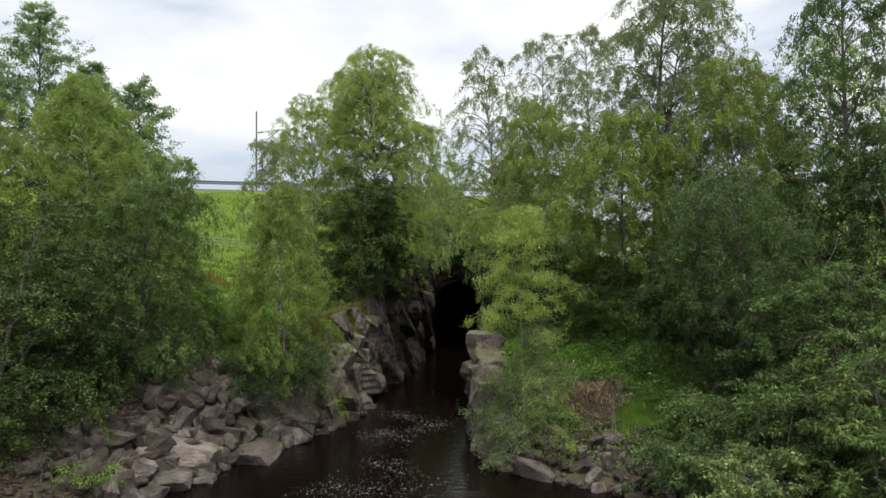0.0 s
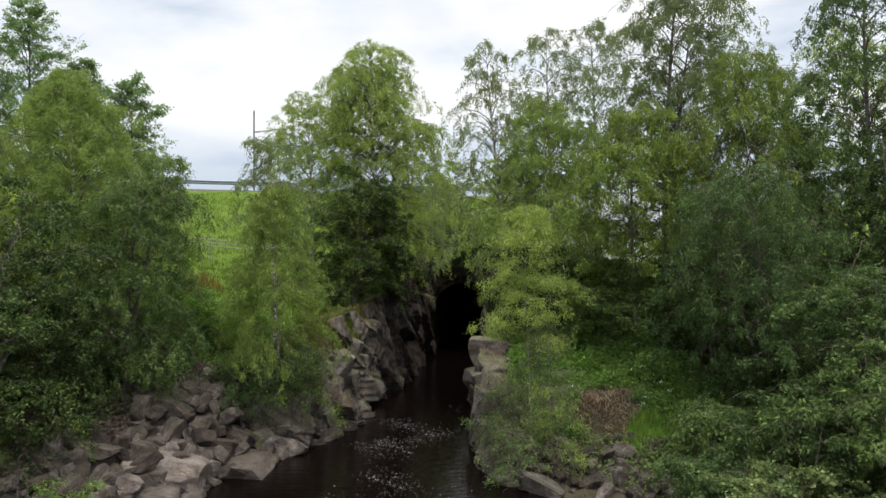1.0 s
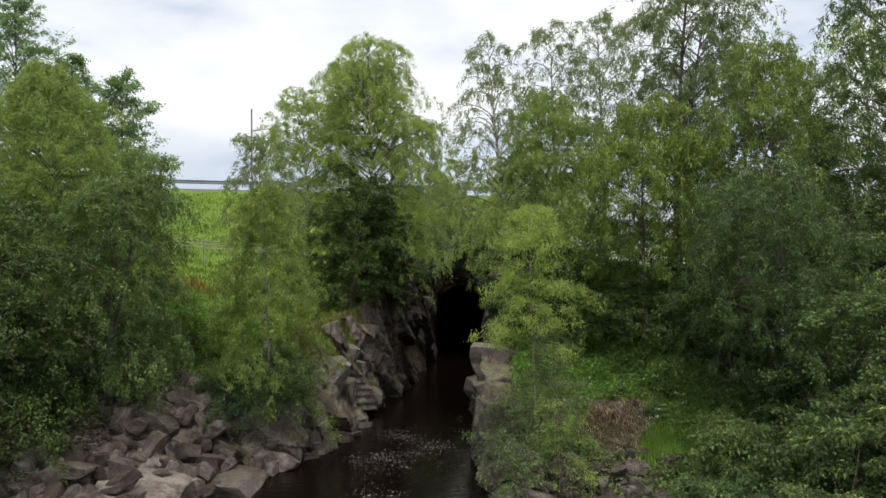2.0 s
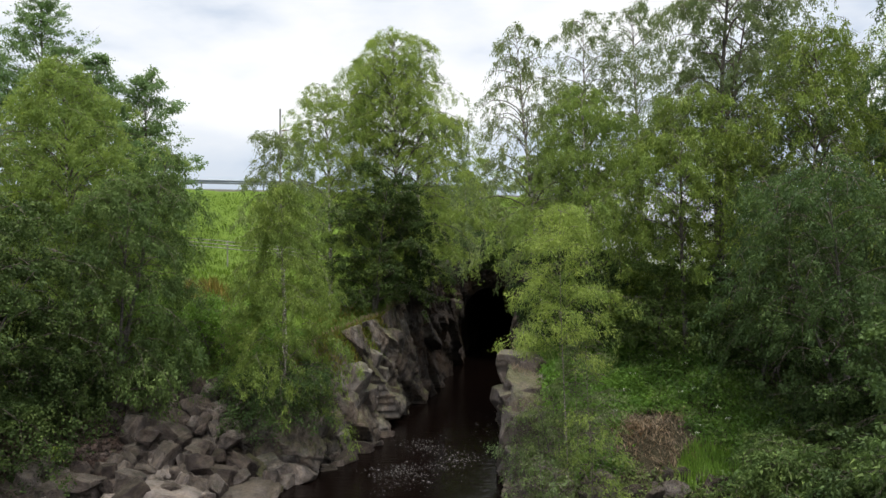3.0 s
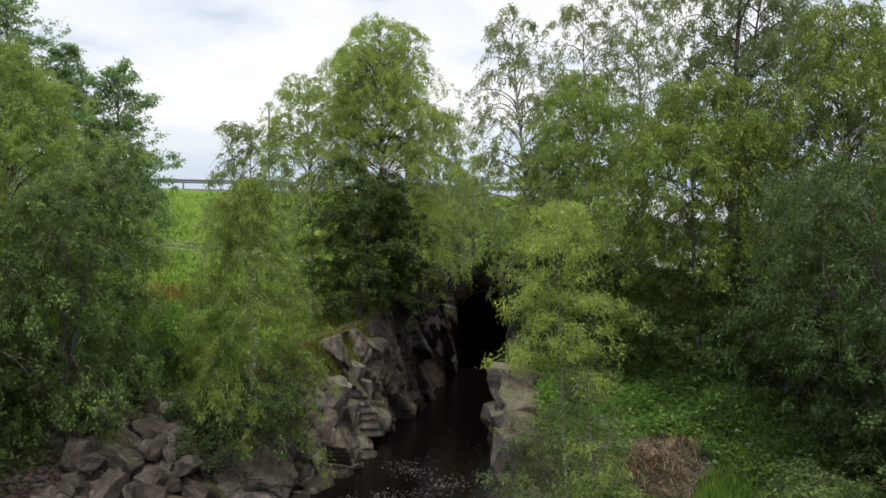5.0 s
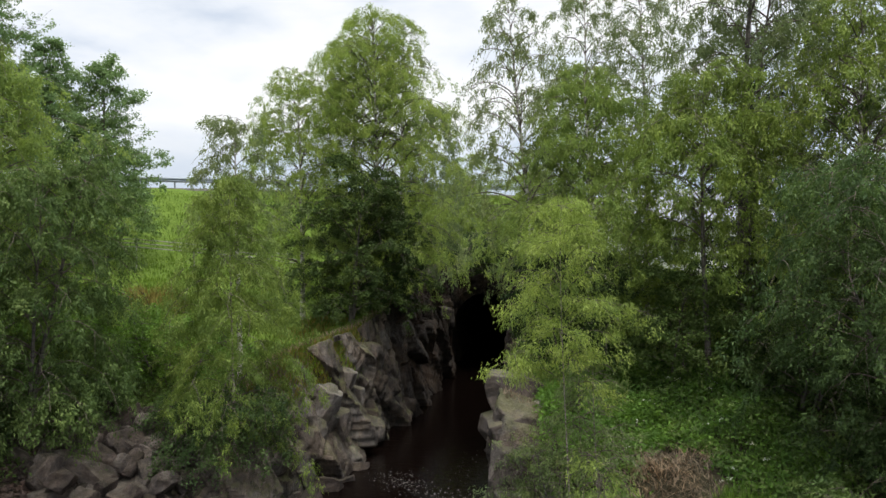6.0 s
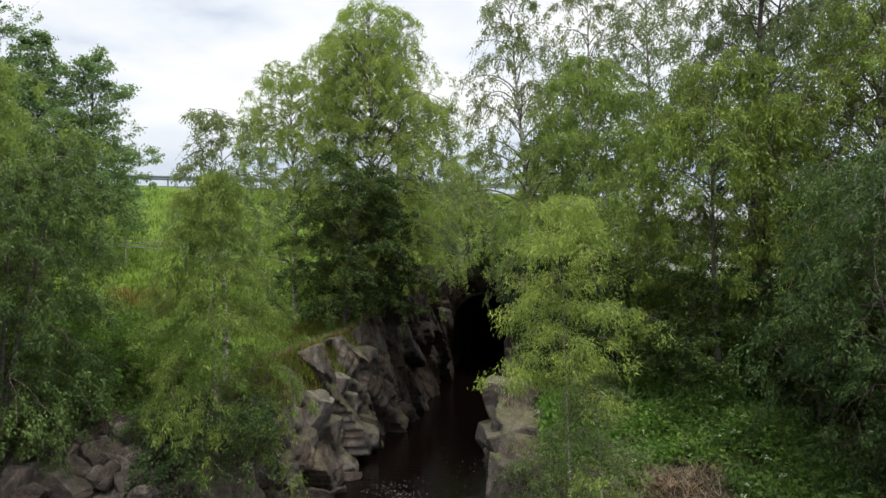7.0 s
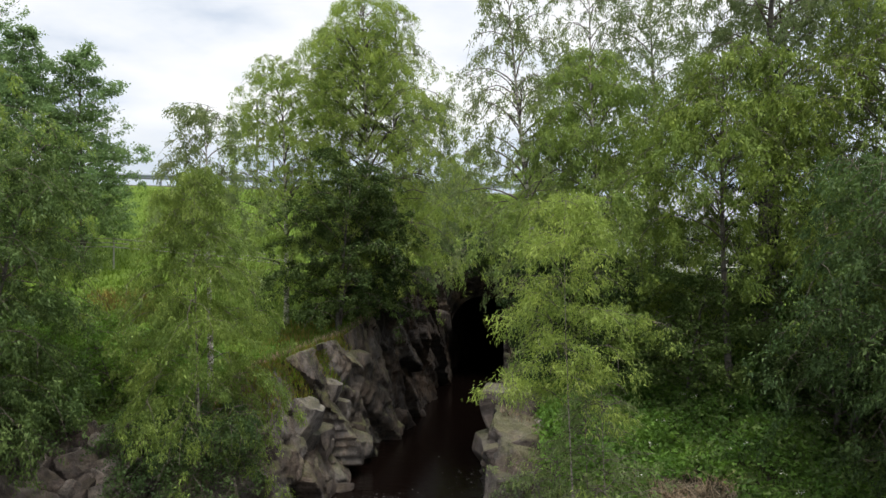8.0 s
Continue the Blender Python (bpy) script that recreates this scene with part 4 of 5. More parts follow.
    tree("rowan_bush", 3.5, 30.5, 7.0, 1.5, 56, 14000, 0.10, LEAF_DARK, BARK_DARK, "dark green bush hanging over the cut", "bush", crown_base=0.05, stems=3, limbs=40, droop=0.6, power=0.5)
    tree("willow_bush", 0.2, 42.5, 7.3, 1.5, 57, 11000, 0.08, LEAF_DARK, BARK_DARK, "twiggy grey-green bush above the tunnel mouth", "bush", crown_base=0.05, stems=4, limbs=44, droop=0.15, power=0.4, base=5.6, per_twig=55)
    for x, base, top, seed in ((-0.5, 4.7, 6.7, 104), (1.7, 4.8, 6.9, 105)):
        tree("willow_bush", x, 41.9, top, 1.2, seed, 7000, 0.08, LEAF_DARK, BARK_DARK, "dark twiggy bush hanging over the tunnel mouth", "bush", crown_base=0.05, stems=4, limbs=40, droop=0.1, power=0.4, base=base, per_twig=40)
    tree("birch_tree", 2.9, 40.2, 10.9, 1.5, 98, 16000, 0.085, LEAF_BIRCH, label="thin young birch at the edge of the cut", crown_base=0.2, limbs=40, droop=0.8, power=0.5, twig_len=0.7, slim=1.62, weep=0.4, per_twig=45)
    tree("birch_tree", -0.9, 44.8, 11.2, 1.4, 99, 14000, 0.085, LEAF_BIRCH, label="thin young birch on the embankment", crown_base=0.15, limbs=40, droop=0.8, power=0.5, twig_len=0.7, slim=1.62, weep=0.4, per_twig=45)
    tree("willow_bush", 4.3, 42.3, 8.0, 1.6, 58, 9000, 0.10, LEAF_BIRCH, BARK_DARK, "green bush above the tunnel mouth", "bush", crown_base=0.05, stems=4, limbs=40, droop=0.5, power=0.5, per_twig=55)
    tree("birch_tree", 14.4, 26.0, 14.5, 2.6, 54, 28080, 0.084, LEAF_BIRCH, label=BIRCH, crown_base=0.08, limbs=70, droop=0.90, group=R, power=0.5, twig_len=0.75, slim=1.62, weep=0.4, per_twig=42)
    # three bushes added as a dark backdrop; their leaf colour stands for the wood's shade
    tree("alder_bush", 5.6, 29.0, 6.3, 1.9, 65, 12000, 0.10, LEAF_DARK, BARK_DARK, "dark bush added behind the birches as a backdrop for the wood's shade", "alder", crown_base=0.03, stems=4, limbs=40, droop=0.4, power=0.45, per_twig=55)
    tree("alder_bush", 8.6, 29.4, 6.6, 2.1, 69, 8500, 0.10, LEAF_DARK, BARK_DARK, "dark bush added behind the birches as a backdrop for the wood's shade", "alder", crown_base=0.03, stems=4, limbs=40, droop=0.4, power=0.45, per_twig=55)
    tree("alder_bush", 11.5, 27.5, 8.0, 2.1, 71, 8500, 0.10, LEAF_DARK, BARK_DARK, "dark bush added behind the birches as a backdrop for the wood's shade", "alder", crown_base=0.03, stems=4, limbs=40, droop=0.4, power=0.45, per_twig=55)
    tree("birch_tree", 0.4, 47.0, 12.1, 2.4, 66, 34000, 0.085, LEAF_BIRCH, label="thin young birch on the embankment", crown_base=0.03, limbs=44, droop=0.85, power=0.5, stems=2, per_twig=52)
    tree("birch_tree", 3.6, 46.4, 12.6, 2.3, 67, 32000, 0.085, LEAF_BIRCH, label="thin young birch on the embankment", crown_base=0.03, limbs=44, droop=0.85, power=0.5, stems=2, per_twig=52)
    pine("pine_tree", 8.6, 26.8, 12.2, 2.2, 70, "dark pine with level boughs among the birches")


build_trees()

# ---- undergrowth ----


def stuff(name, v, f, mat, label, category="undergrowth"):
    return tagged(part_np(name, v, f, mat), label, category, kind="stuff")


def herbs(name, x0, x1, y0, y1, n, tall, leaf, mat, label, seed, keep=None, per=9, d_min=0.3, wide=0.12):
    """Low plants in a stretch of the bank: stems of leaves at uneven heights, in clumps."""
    rng = np.random.default_rng(seed)
    x, y = rng.uniform(x0, x1, n), rng.uniform(y0, y1, n)
    z, d = land(x, y)
    clump = 0.5 + 0.5 * np.sin(x * 2.1 + 1.7 * np.sin(y * 1.3)) * np.sin(y * 2.4 + np.sin(x * 1.1))
    ok = (d > d_min) & ~((np.abs(x - 0.62) < 2.6) & (y > 41.5) & (z < 5.2)) & (rng.uniform(size=n) < 0.6 + 0.4 * clump)
    if keep is not None:
        ok &= keep(x, y)
    x, y, z, clump = x[ok], y[ok], z[ok], clump[ok]
    m = len(x)
    h = tall * (0.22 + 1.0 * clump ** 1.6) * rng.uniform(0.5, 1.2, m)
    u = rng.uniform(0.1, 1.0, (m, per))
    pos = np.stack([x[:, None] + rng.normal(0, wide, (m, per)), y[:, None] + rng.normal(0, wide, (m, per)), z[:, None] + h[:, None] * u], -1).reshape(-1, 3)
    return stuff(name, *leaf_quads(rng, pos, leaf * 1.25, leaf * 0.58, 0.1), mat, label)


def blades(name, x0, x1, y0, y1, n, tall, width, mat, label, seed, keep=None, tilt=0.25, d_min=0.2):
    """Grass: bent, pointed blades of two quads each."""
    rng = np.random.default_rng(seed)
    x, y = rng.uniform(x0, x1, n), rng.uniform(y0, y1, n)
    z, d = land(x, y)
    tuft = 0.5 + 0.5 * np.sin(x * 3.1 + 2 * np.sin(y * 0.9)) * np.sin(y * 2.7 + np.sin(x * 1.3))
    ok = (d > d_min) & ~((np.abs(x - 0.62) < 2.6) & (y > 41.5) & (z < 5.2)) & (rng.uniform(size=n) < 0.4 + 0.6 * tuft)
    if keep is not None:
        ok &= keep(x, y)
    p = np.stack([x, y, z], -1)[ok]
    m = len(p)
    h = tall * rng.uniform(0.5, 1.2, (m, 1)) * (0.6 + 0.5 * tuft[ok, None])
    a = rng.uniform(0, 6.28, m)
    side = np.stack([np.cos(a), np.sin(a), 0 * a], -1) * width * 0.5
    lean = np.stack([-np.sin(a), np.cos(a), 0 * a], -1) * h * tilt * rng.uniform(0.2, 2.0, (m, 1))
    up = np.array([0, 0, 1.0]) * h
    v = np.stack([p - side, p + side, p + side * 0.8 + lean * 0.4 + up * 0.55, p - side * 0.8 + lean * 0.4 + up * 0.55, p + lean * 1.1 + up, p + lean * 1.1 + up + side * 0.1], 1)
    i = np.arange(m)[:, None] * 6
    f = np.concatenate([i + np.array([[0, 1, 2, 3]]), i + np.array([[3, 2, 5, 4]])])
    return stuff(name, v.reshape(-1, 3), f, mat, label, "grass")


def within(cx, cy, rx, ry):
    return lambda x, y: ((x - cx) / rx) ** 2 + ((y - cy) / ry) ** 2 < 1 + 0.25 * np.sin(x * 5) * np.sin(y * 4)


def build_undergrowth():
    brush, reeds = within(4.5, 20.0, 0.95, 0.95), within(5.45, 19.0, 0.8, 0.55)
    free = lambda x, y: ~brush(x, y) & ~reeds(x, y)
    herbs("green_herbs", 1.7, 7.5, 19.3, 25.5, 8000, 0.55, 0.095, LEAF_HERB, "thick fresh green nettles and raspberry on the slope", 81, free, d_min=0.9)
    herbs("shaded_herbs", 4.6, 12.5, 13.0, 24.0, 7000, 0.75, 0.10, LEAF_SHADED, "dark green herbs in the shade of the birches", 82, free, d_min=1.3)
    herbs("bank_herbs", 1.2, 7.0, 14.5, 19.6, 3200, 0.40, 0.075, LEAF_WILLOW, "thin grey-green herbs between stones", 83, free, d_min=0.7)
    herbs("bank_herbs", -15, -4.6, 18.5, 24, 6500, 0.55, 0.085, LEAF_SHADED, "green herbs under the trees of the bank", 84, d_min=3.2)
    herbs("meadow_herbs", -14, -3.5, 22.5, 27.0, 4500, 0.55, 0.09, LEAF_HERB, "fresh green tall herbs at the meadow's edge", 85, d_min=1.6)
    herbs("slope_herbs", -4.2, 6, 28, 44, 6000, 0.6, 0.11, LEAF_BIRCH, "green herbs above the rock walls", 87, d_min=1.0)
    herbs("bank_herbs", -14, -8.9, 12, 19, 1300, 0.6, 0.085, LEAF_DARK, "dark green herbs beside the boulders", 86, d_min=1.8)
    blades("reed_clump", 4.2, 6.5, 18.0, 20.0, 5200, 0.42, 0.022, LEAF_HERB, "bright green reed canary grass on the slope", 88, reeds)
    blades("dry_brush", 3.2, 5.8, 18.7, 21.3, 3600, 0.32, 0.02, LEAF_DRY, "heap of dry brown stalks and twigs", 89, brush, tilt=1.6)
    meadow = lambda x, y: (y - ROAD_TURN * (x + 18.6) < 45.6) & (x < 4)
    blades("meadow_grass", -30, 1, 24.5, 54, 80000, 0.2, 0.032, LEAF_GRASS, "rough yellow-green meadow grass on the embankment", 90, meadow, d_min=1.6)
    blades("sorrel_patch", -11.8, -8.3, 26.2, 29.2, 2600, 0.5, 0.035, LEAF_SORREL, "patch of ripe reddish sorrel in the meadow", 91, within(-10.2, 27.9, 1.1, 1.1))
    blades("ledge_grass", -6.0, -2.0, 21.8, 31, 9000, 0.2, 0.025, LEAF_SORREL, "yellowish grass on the rock ledges", 92, d_min=0.8)
    blades("ledge_grass", 0.9, 4.0, 23.2, 27, 1200, 0.26, 0.03, LEAF_WILLOW, "thin dry grass on the edge of the rock wall", 93, d_min=0.55)
    blades("right_slope_grass", 4, 30, 26, 56, 9000, 0.45, 0.06, LEAF_GRASS, "rough grass behind the birches", 94, lambda x, y: y - ROAD_TURN * (x + 18.6) < 45.6)
    rng = np.random.default_rng(95)
    x, y = rng.uniform(3.2, 8.5, 30), rng.uniform(18.8, 24.5, 30)
    z, _ = land(x, y)
    pos = np.repeat(np.stack([x, y, z + rng.uniform(0.35, 0.6, 30)], -1), 10, 0) + rng.normal(0, 0.045, (300, 3)) * np.array([1, 1, 0.3])
    stuff("white_flowers", *leaf_quads(rng, pos, 0.035, 0.03, -0.3), LEAF_BLOSSOM, "white umbels of cow parsley among the herbs", "flowers")


def ledge_tufts(name, line, top, lean, side, s0, s1, n, tall, mat, label, seed, width=0.03, reach=1.3, face=0.0):
    """Grass rooted on the top of a rock wall, or on the uppermost share `face` of it."""
    rng = np.random.default_rng(seed)
    s = rng.uniform(s0, s1, n)
    k = rng.uniform(0, 1, n)
    x, y, nx, ny = along(line, s)
    down = 1 - face * k ** 2
    back = lean(s) * down ** 1.3 + (0 if face else k * reach)
    tuft = 0.5 + 0.5 * np.sin(s * 4.3 + np.sin(k * 7)) * np.sin(k * 6 + s)
    ok = rng.uniform(size=n) < 0.25 + 0.75 * tuft
    p = np.stack([x + nx * side * back, y + ny * side * back, top(s) * down - (0 if face else 0.35) * k + 0.02], -1)[ok]
    m = len(p)
    h = tall * rng.uniform(0.4, 1.3, (m, 1))
    a = rng.uniform(0, 6.28, m)
    across = np.stack([np.cos(a), np.sin(a), 0 * a], -1) * width * 0.5
    lean_out = rng.normal(0, 0.35, (m, 3)) * h * np.array([1, 1, 0.2])
    v = np.stack([p - across, p + across, p + lean_out + np.array([0, 0, 1.0]) * h], 1)
    stuff(name, v.reshape(-1, 3), np.arange(m * 3).reshape(m, 3), mat, label, "grass")


ledge_tufts("wall_top_grass", LEFT_LINE, LEFT_TOP, LEFT_LEAN, 1.0, 1.0, 15, 8000, 0.2, LEAF_GRASS, "yellow-green grass along the top of the rock wall", 401)
ledge_tufts("wall_top_dry_grass", LEFT_LINE, LEFT_TOP, LEFT_LEAN, 1.0, 1.5, 12, 6500, 0.22, LEAF_DRY, "dry ochre grass on the rock ledges", 402, reach=0.7)
ledge_tufts("wall_top_dry_grass", RIGHT_LINE, RIGHT_TOP, RIGHT_LEAN, -1.0, 3.6, 9, 1800, 0.16, LEAF_DRY, "dry reddish grass on the edge of the rock wall", 403, reach=0.9)
ledge_tufts("wall_top_grass", RIGHT_LINE, RIGHT_TOP, RIGHT_LEAN, -1.0, 4.2, 14, 2200, 0.24, LEAF_WILLOW, "thin grey-green grass on the edge of the rock wall", 404)

ledge_tufts("wall_face_grass", LEFT_LINE, LEFT_TOP, LEFT_LEAN, 1.0, 2.2, 9.2, 4200, 0.13, LEAF_GRASS, "yellow-green grass and moss hanging over the rock's edge", 405, face=0.4)
ledge_tufts("wall_face_dry_grass", LEFT_LINE, LEFT_TOP, LEFT_LEAN, 1.0, 2.2, 9.0, 5500, 0.14, LEAF_SORREL, "ochre grass on the upper rock face", 406, face=0.32)

build_undergrowth()

# ---- boulders ----


def boulder_mesh(seed, flat=0.75):
    """A blasted block about 1 m long: split faces, worn edges, a little surface relief."""
    rng = np.random.default_rng(seed)
    bm = bmesh.new()
    box(bm, -0.5, 0.5, -0.42, 0.42, -0.5 * flat, 0.5 * flat)
    for i in range(9):
        d = rng.normal(size=3) * np.array([1, 1, 0.8])
        d /= np.linalg.norm(d)
        reach = (abs(d[0]) * 0.5 + abs(d[1]) * 0.42 + abs(d[2]) * 0.5 * flat) * rng.uniform(0.58, 0.86)
        bmesh.ops.bisect_plane(bm, geom=bm.verts[:] + bm.edges[:] + bm.faces[:], plane_co=Vector(d * reach), plane_no=Vector(d), clear_outer=True)
        rim = [e for e in bm.edges if e.is_boundary]
        if rim:
            bmesh.ops.holes_fill(bm, edges=rim)
    bmesh.ops.remove_doubles(bm, verts=bm.verts, dist=0.03)
    bmesh.ops.bevel(bm, geom=list(bm.edges), offset=0.03, segments=2, affect="EDGES", profile=0.6)
    bmesh.ops.triangulate(bm, faces=bm.faces)
    long = [e for e in bm.edges if e.calc_length() > 0.3]
    bmesh.ops.subdivide_edges(bm, edges=long, cuts=1)
    bmesh.ops.triangulate(bm, faces=bm.faces)
    for v in bm.verts:
        v.co += noise.noise_vector(v.co * 3.0 + Vector((seed, 0, 0))) * 0.06 + noise.noise_vector(v.co * 9.0) * 0.022
    me = bpy.data.meshes.new("boulder")
    bm.to_mesh(me)
    bm.free()
    me.materials.append(ROCK_PALE)
    return me


STONES = [boulder_mesh(200 + i, 0.55 + 0.08 * (i % 6)) for i in range(14)]


def stone(name, x, y, size, rng, label, group, sink=0.22, z=None, squash=1.0, tilt=1.0):
    ob = new(name, STONES[int(rng.integers(len(STONES)))])
    zz = max(ground_at(x, y), -0.12) if z is None else z
    turn = Euler((rng.normal(0, 0.4) * tilt, rng.normal(0, 0.6) * tilt, rng.uniform(0, 6.28)))
    ob.matrix_basis = Matrix.LocRotScale((x, y, zz + size * (0.5 * 0.7 - sink)), turn, (size * rng.uniform(0.9, 1.35), size * rng.uniform(0.6, 1.05), size * rng.uniform(0.7, 1.1) * squash))
    return tagged(ob, label, "boulder", group)


CLIFF_STONES = []
for _me in STONES:
    _copy = _me.copy()
    _copy.materials[0] = ROCK_CLIFF_STONE
    CLIFF_STONES.append(_copy)


def build_wall_blocks(wall, line, top, lean, side, n, s0, s1, seed, size):
    """Angular blocks that jut out of a rock wall."""
    rng = np.random.default_rng(seed)
    for i in range(n):
        s, h = rng.uniform(s0, s1), rng.uniform(0.0, 0.72)
        x, y, nx, ny = along(line, np.array([s]))
        zt = float(top(s))
        k = size * rng.uniform(0.55, 1.25)
        inset = lean * h + k * rng.uniform(0.2, 0.36)
        ob = new("rock_block", CLIFF_STONES[int(rng.integers(len(CLIFF_STONES)))])
        ob.parent = wall
        face = math.atan2(ny[0], nx[0])
        turn = Euler((rng.normal(0, 0.25), rng.normal(-0.25 * side, 0.25), face + rng.normal(0, 0.45)))
        ob.matrix_basis = Matrix.LocRotScale((x[0] + nx[0] * side * inset, y[0] + ny[0] * side * inset, zt * h * 0.96), turn, (k * 0.75, k * rng.uniform(0.8, 1.4), k * rng.uniform(0.9, 1.7)))


build_wall_blocks(bpy.data.objects["rock_wall_left"], LEFT_LINE, LEFT_TOP, 0.75, 1.0, 12, 0.6, 8.0, 301, 0.8)
build_wall_blocks(bpy.data.objects["rock_wall_right"], RIGHT_LINE, RIGHT_TOP, 0.15, -1.0, 20, 0.6, 7.0, 303, 0.6)


def build_right_ledge():
    """The squared ledges at the corner of the right wall, pale where they are split."""
    wall = bpy.data.objects["rock_wall_right"]
    for k, (x, y, z, a, b, c, turn) in enumerate(((1.45, 22.9, 1.75, 1.6, 2.2, 1.7, 8), (1.5, 23.9, 2.45, 1.5, 2.0, 1.15, -6), (2.2, 23.3, 2.05, 1.5, 1.8, 1.3, 20), (1.25, 21.7, 0.95, 1.0, 1.5, 1.6, -4), (1.35, 20.6, 0.6, 0.9, 1.3, 1.2, 12))):
        ob = new("rock_block", CLIFF_STONES[(3 * k + 1) % len(CLIFF_STONES)])
        ob.parent = wall
        ob.matrix_basis = pose(x, y, z, 0, 4 - 3 * (k % 3), turn) @ Matrix.Diagonal((a, b, c * 1.2, 1))


build_right_ledge()


def build_boulders():
    rng = np.random.default_rng(7)
    placed = []

    scree = within(-9.3, 18.9, 1.1, 1.0)

    def fill(n, x0, x1, y0, y1, d0, d1, s0, s1, label, group, gap=0.42, name="boulder", sink=0.22):
        xs, ys, sizes = rng.uniform(x0, x1, 4000), rng.uniform(y0, y1, 4000), rng.uniform(s0, s1, 4000)
        zs, ds = land(xs, ys)
        for x, y, z, size in [(a, b, c, e) for a, b, c, e, d in zip(xs, ys, zs, sizes, ds) if d0 < d < d1 and not scree(a, b)]:
            if not n:
                break
            if any((x - a) ** 2 + (y - b) ** 2 < (gap * (size + c)) ** 2 for a, b, c in placed):
                continue
            placed.append((x, y, size))
            stone(name, x, y, size, rng, label, group, z=max(float(z), -0.12), sink=sink)
            n -= 1

    left = "boulders of the left bank"
    for x, y, size, squash in ((-5.3, 19.45, 1.5, 0.75), (-6.3, 19.7, 1.0, 0.8), (-6.85, 17.9, 1.35, 0.8), (-7.6, 17.3, 0.85, 1.2), (-7.2, 17.5, 0.7, 1.1), (-8.2, 17.5, 0.85, 1.1), (-6.15, 17.9, 0.4, 0.5), (-6.2, 17.3, 0.6, 0.5),
                               (-8.2, 19.7, 0.75, 0.7), (-9.3, 20.5, 0.7, 0.8), (-7.8, 20.5, 1.0, 0.8), (-7.45, 21.2, 0.6, 1.6), (-7.1, 21.2, 0.65, 1.5), (-6.75, 21.2, 0.65, 1.2), (-9.4, 17.2, 0.9, 0.9), (-9.0, 15.6, 0.7, 0.7), (-7.4, 16.5, 0.9, 0.5), (-7.05, 20.3, 0.95, 0.5)):
        placed.append((x, y, size))
        stone("boulder", x, y, size, rng, "large pale angular boulder at the water's edge" if y < 20 else "upright grey block of split rock on the bank", left, squash=squash, tilt=0.35)
    fill(95, -8.9, -4.6, 15.6, 22.0, -0.1, 3.2, 0.42, 0.8, "grey angular boulder on the bank", left, 0.31, sink=0.1)
    fill(150, -9.4, -4.4, 15.2, 22.4, -0.15, 3.8, 0.22, 0.48, "grey broken stone on the bank", left, 0.3, sink=0.08)
    placed.clear()
    fill(46, -8.3, -5.2, 16.5, 21.8, 0.5, 2.6, 0.4, 0.75, "broken stone lying on other boulders", left, 0.5, sink=-0.22)
    placed.clear()
    right = "stones of the right bank"
    for x, y, size in ((1.25, 19.35, 0.9), (1.7, 18.6, 0.85), (2.35, 17.8, 1.0), (1.4, 18.9, 0.6)):
        placed.append((x, y, size))
        stone("boulder", x, y, size, rng, "flat pale boulder at the water's edge", right, squash=0.6, tilt=0.3)
    fill(75, 1.0, 7.0, 13.5, 19.6, -0.15, 1.9, 0.2, 0.5, "grey stone on the shore", right, 0.38)
    fill(26, 2.6, 6.5, 15.0, 19.0, 0.4, 2.6, 0.35, 0.6, "grey stone among herbs", right, 0.4)
    fill(26, -5.4, -3.0, 20.5, 26.5, -0.2, 0.6, 0.35, 0.8, "broken rock at the foot of the wall", left, 0.4)
    # rubble between them
    small = np.random.default_rng(9)
    pts = []
    for x0, x1, y0, y1, n, top in ((-10.5, -4.8, 14, 22.5, 2600, 3.9), (-10.6, -8.0, 17.6, 20.6, 2200, 5.0), (1.2, 6.8, 13.8, 19.4, 1300, 2.6)):
        x, y = small.uniform(x0, x1, n), small.uniform(y0, y1, n)
        z, d = land(x, y)
        ok = (d > 0.05) & (d < top)
        pts.append(np.stack([x, y, z], -1)[ok])
    p = np.concatenate(pts)
    base = np.array([(1, 0, 0), (0, 1, 0), (-1, 0, 0), (0, -1, 0), (0, 0, 1), (0, 0, -1)], float)
    tri = np.array([(0, 1, 4), (1, 2, 4), (2, 3, 4), (3, 0, 4), (1, 0, 5), (2, 1, 5), (3, 2, 5), (0, 3, 5)])
    shape = base[None] + small.normal(0, 0.35, (len(p), 6, 3))
    v = p[:, None, :] + shape * small.uniform(0.03, 0.11, (len(p), 1, 1)) * np.array([1.2, 1, 0.7])
    f = (np.arange(len(p))[:, None, None] * 6 + tri[None]).reshape(-1, 3)
    stuff("rubble", v.reshape(-1, 3), f, ROCK_SCREE, "reddish grey broken stone rubble between the boulders", "rubble")


build_boulders()


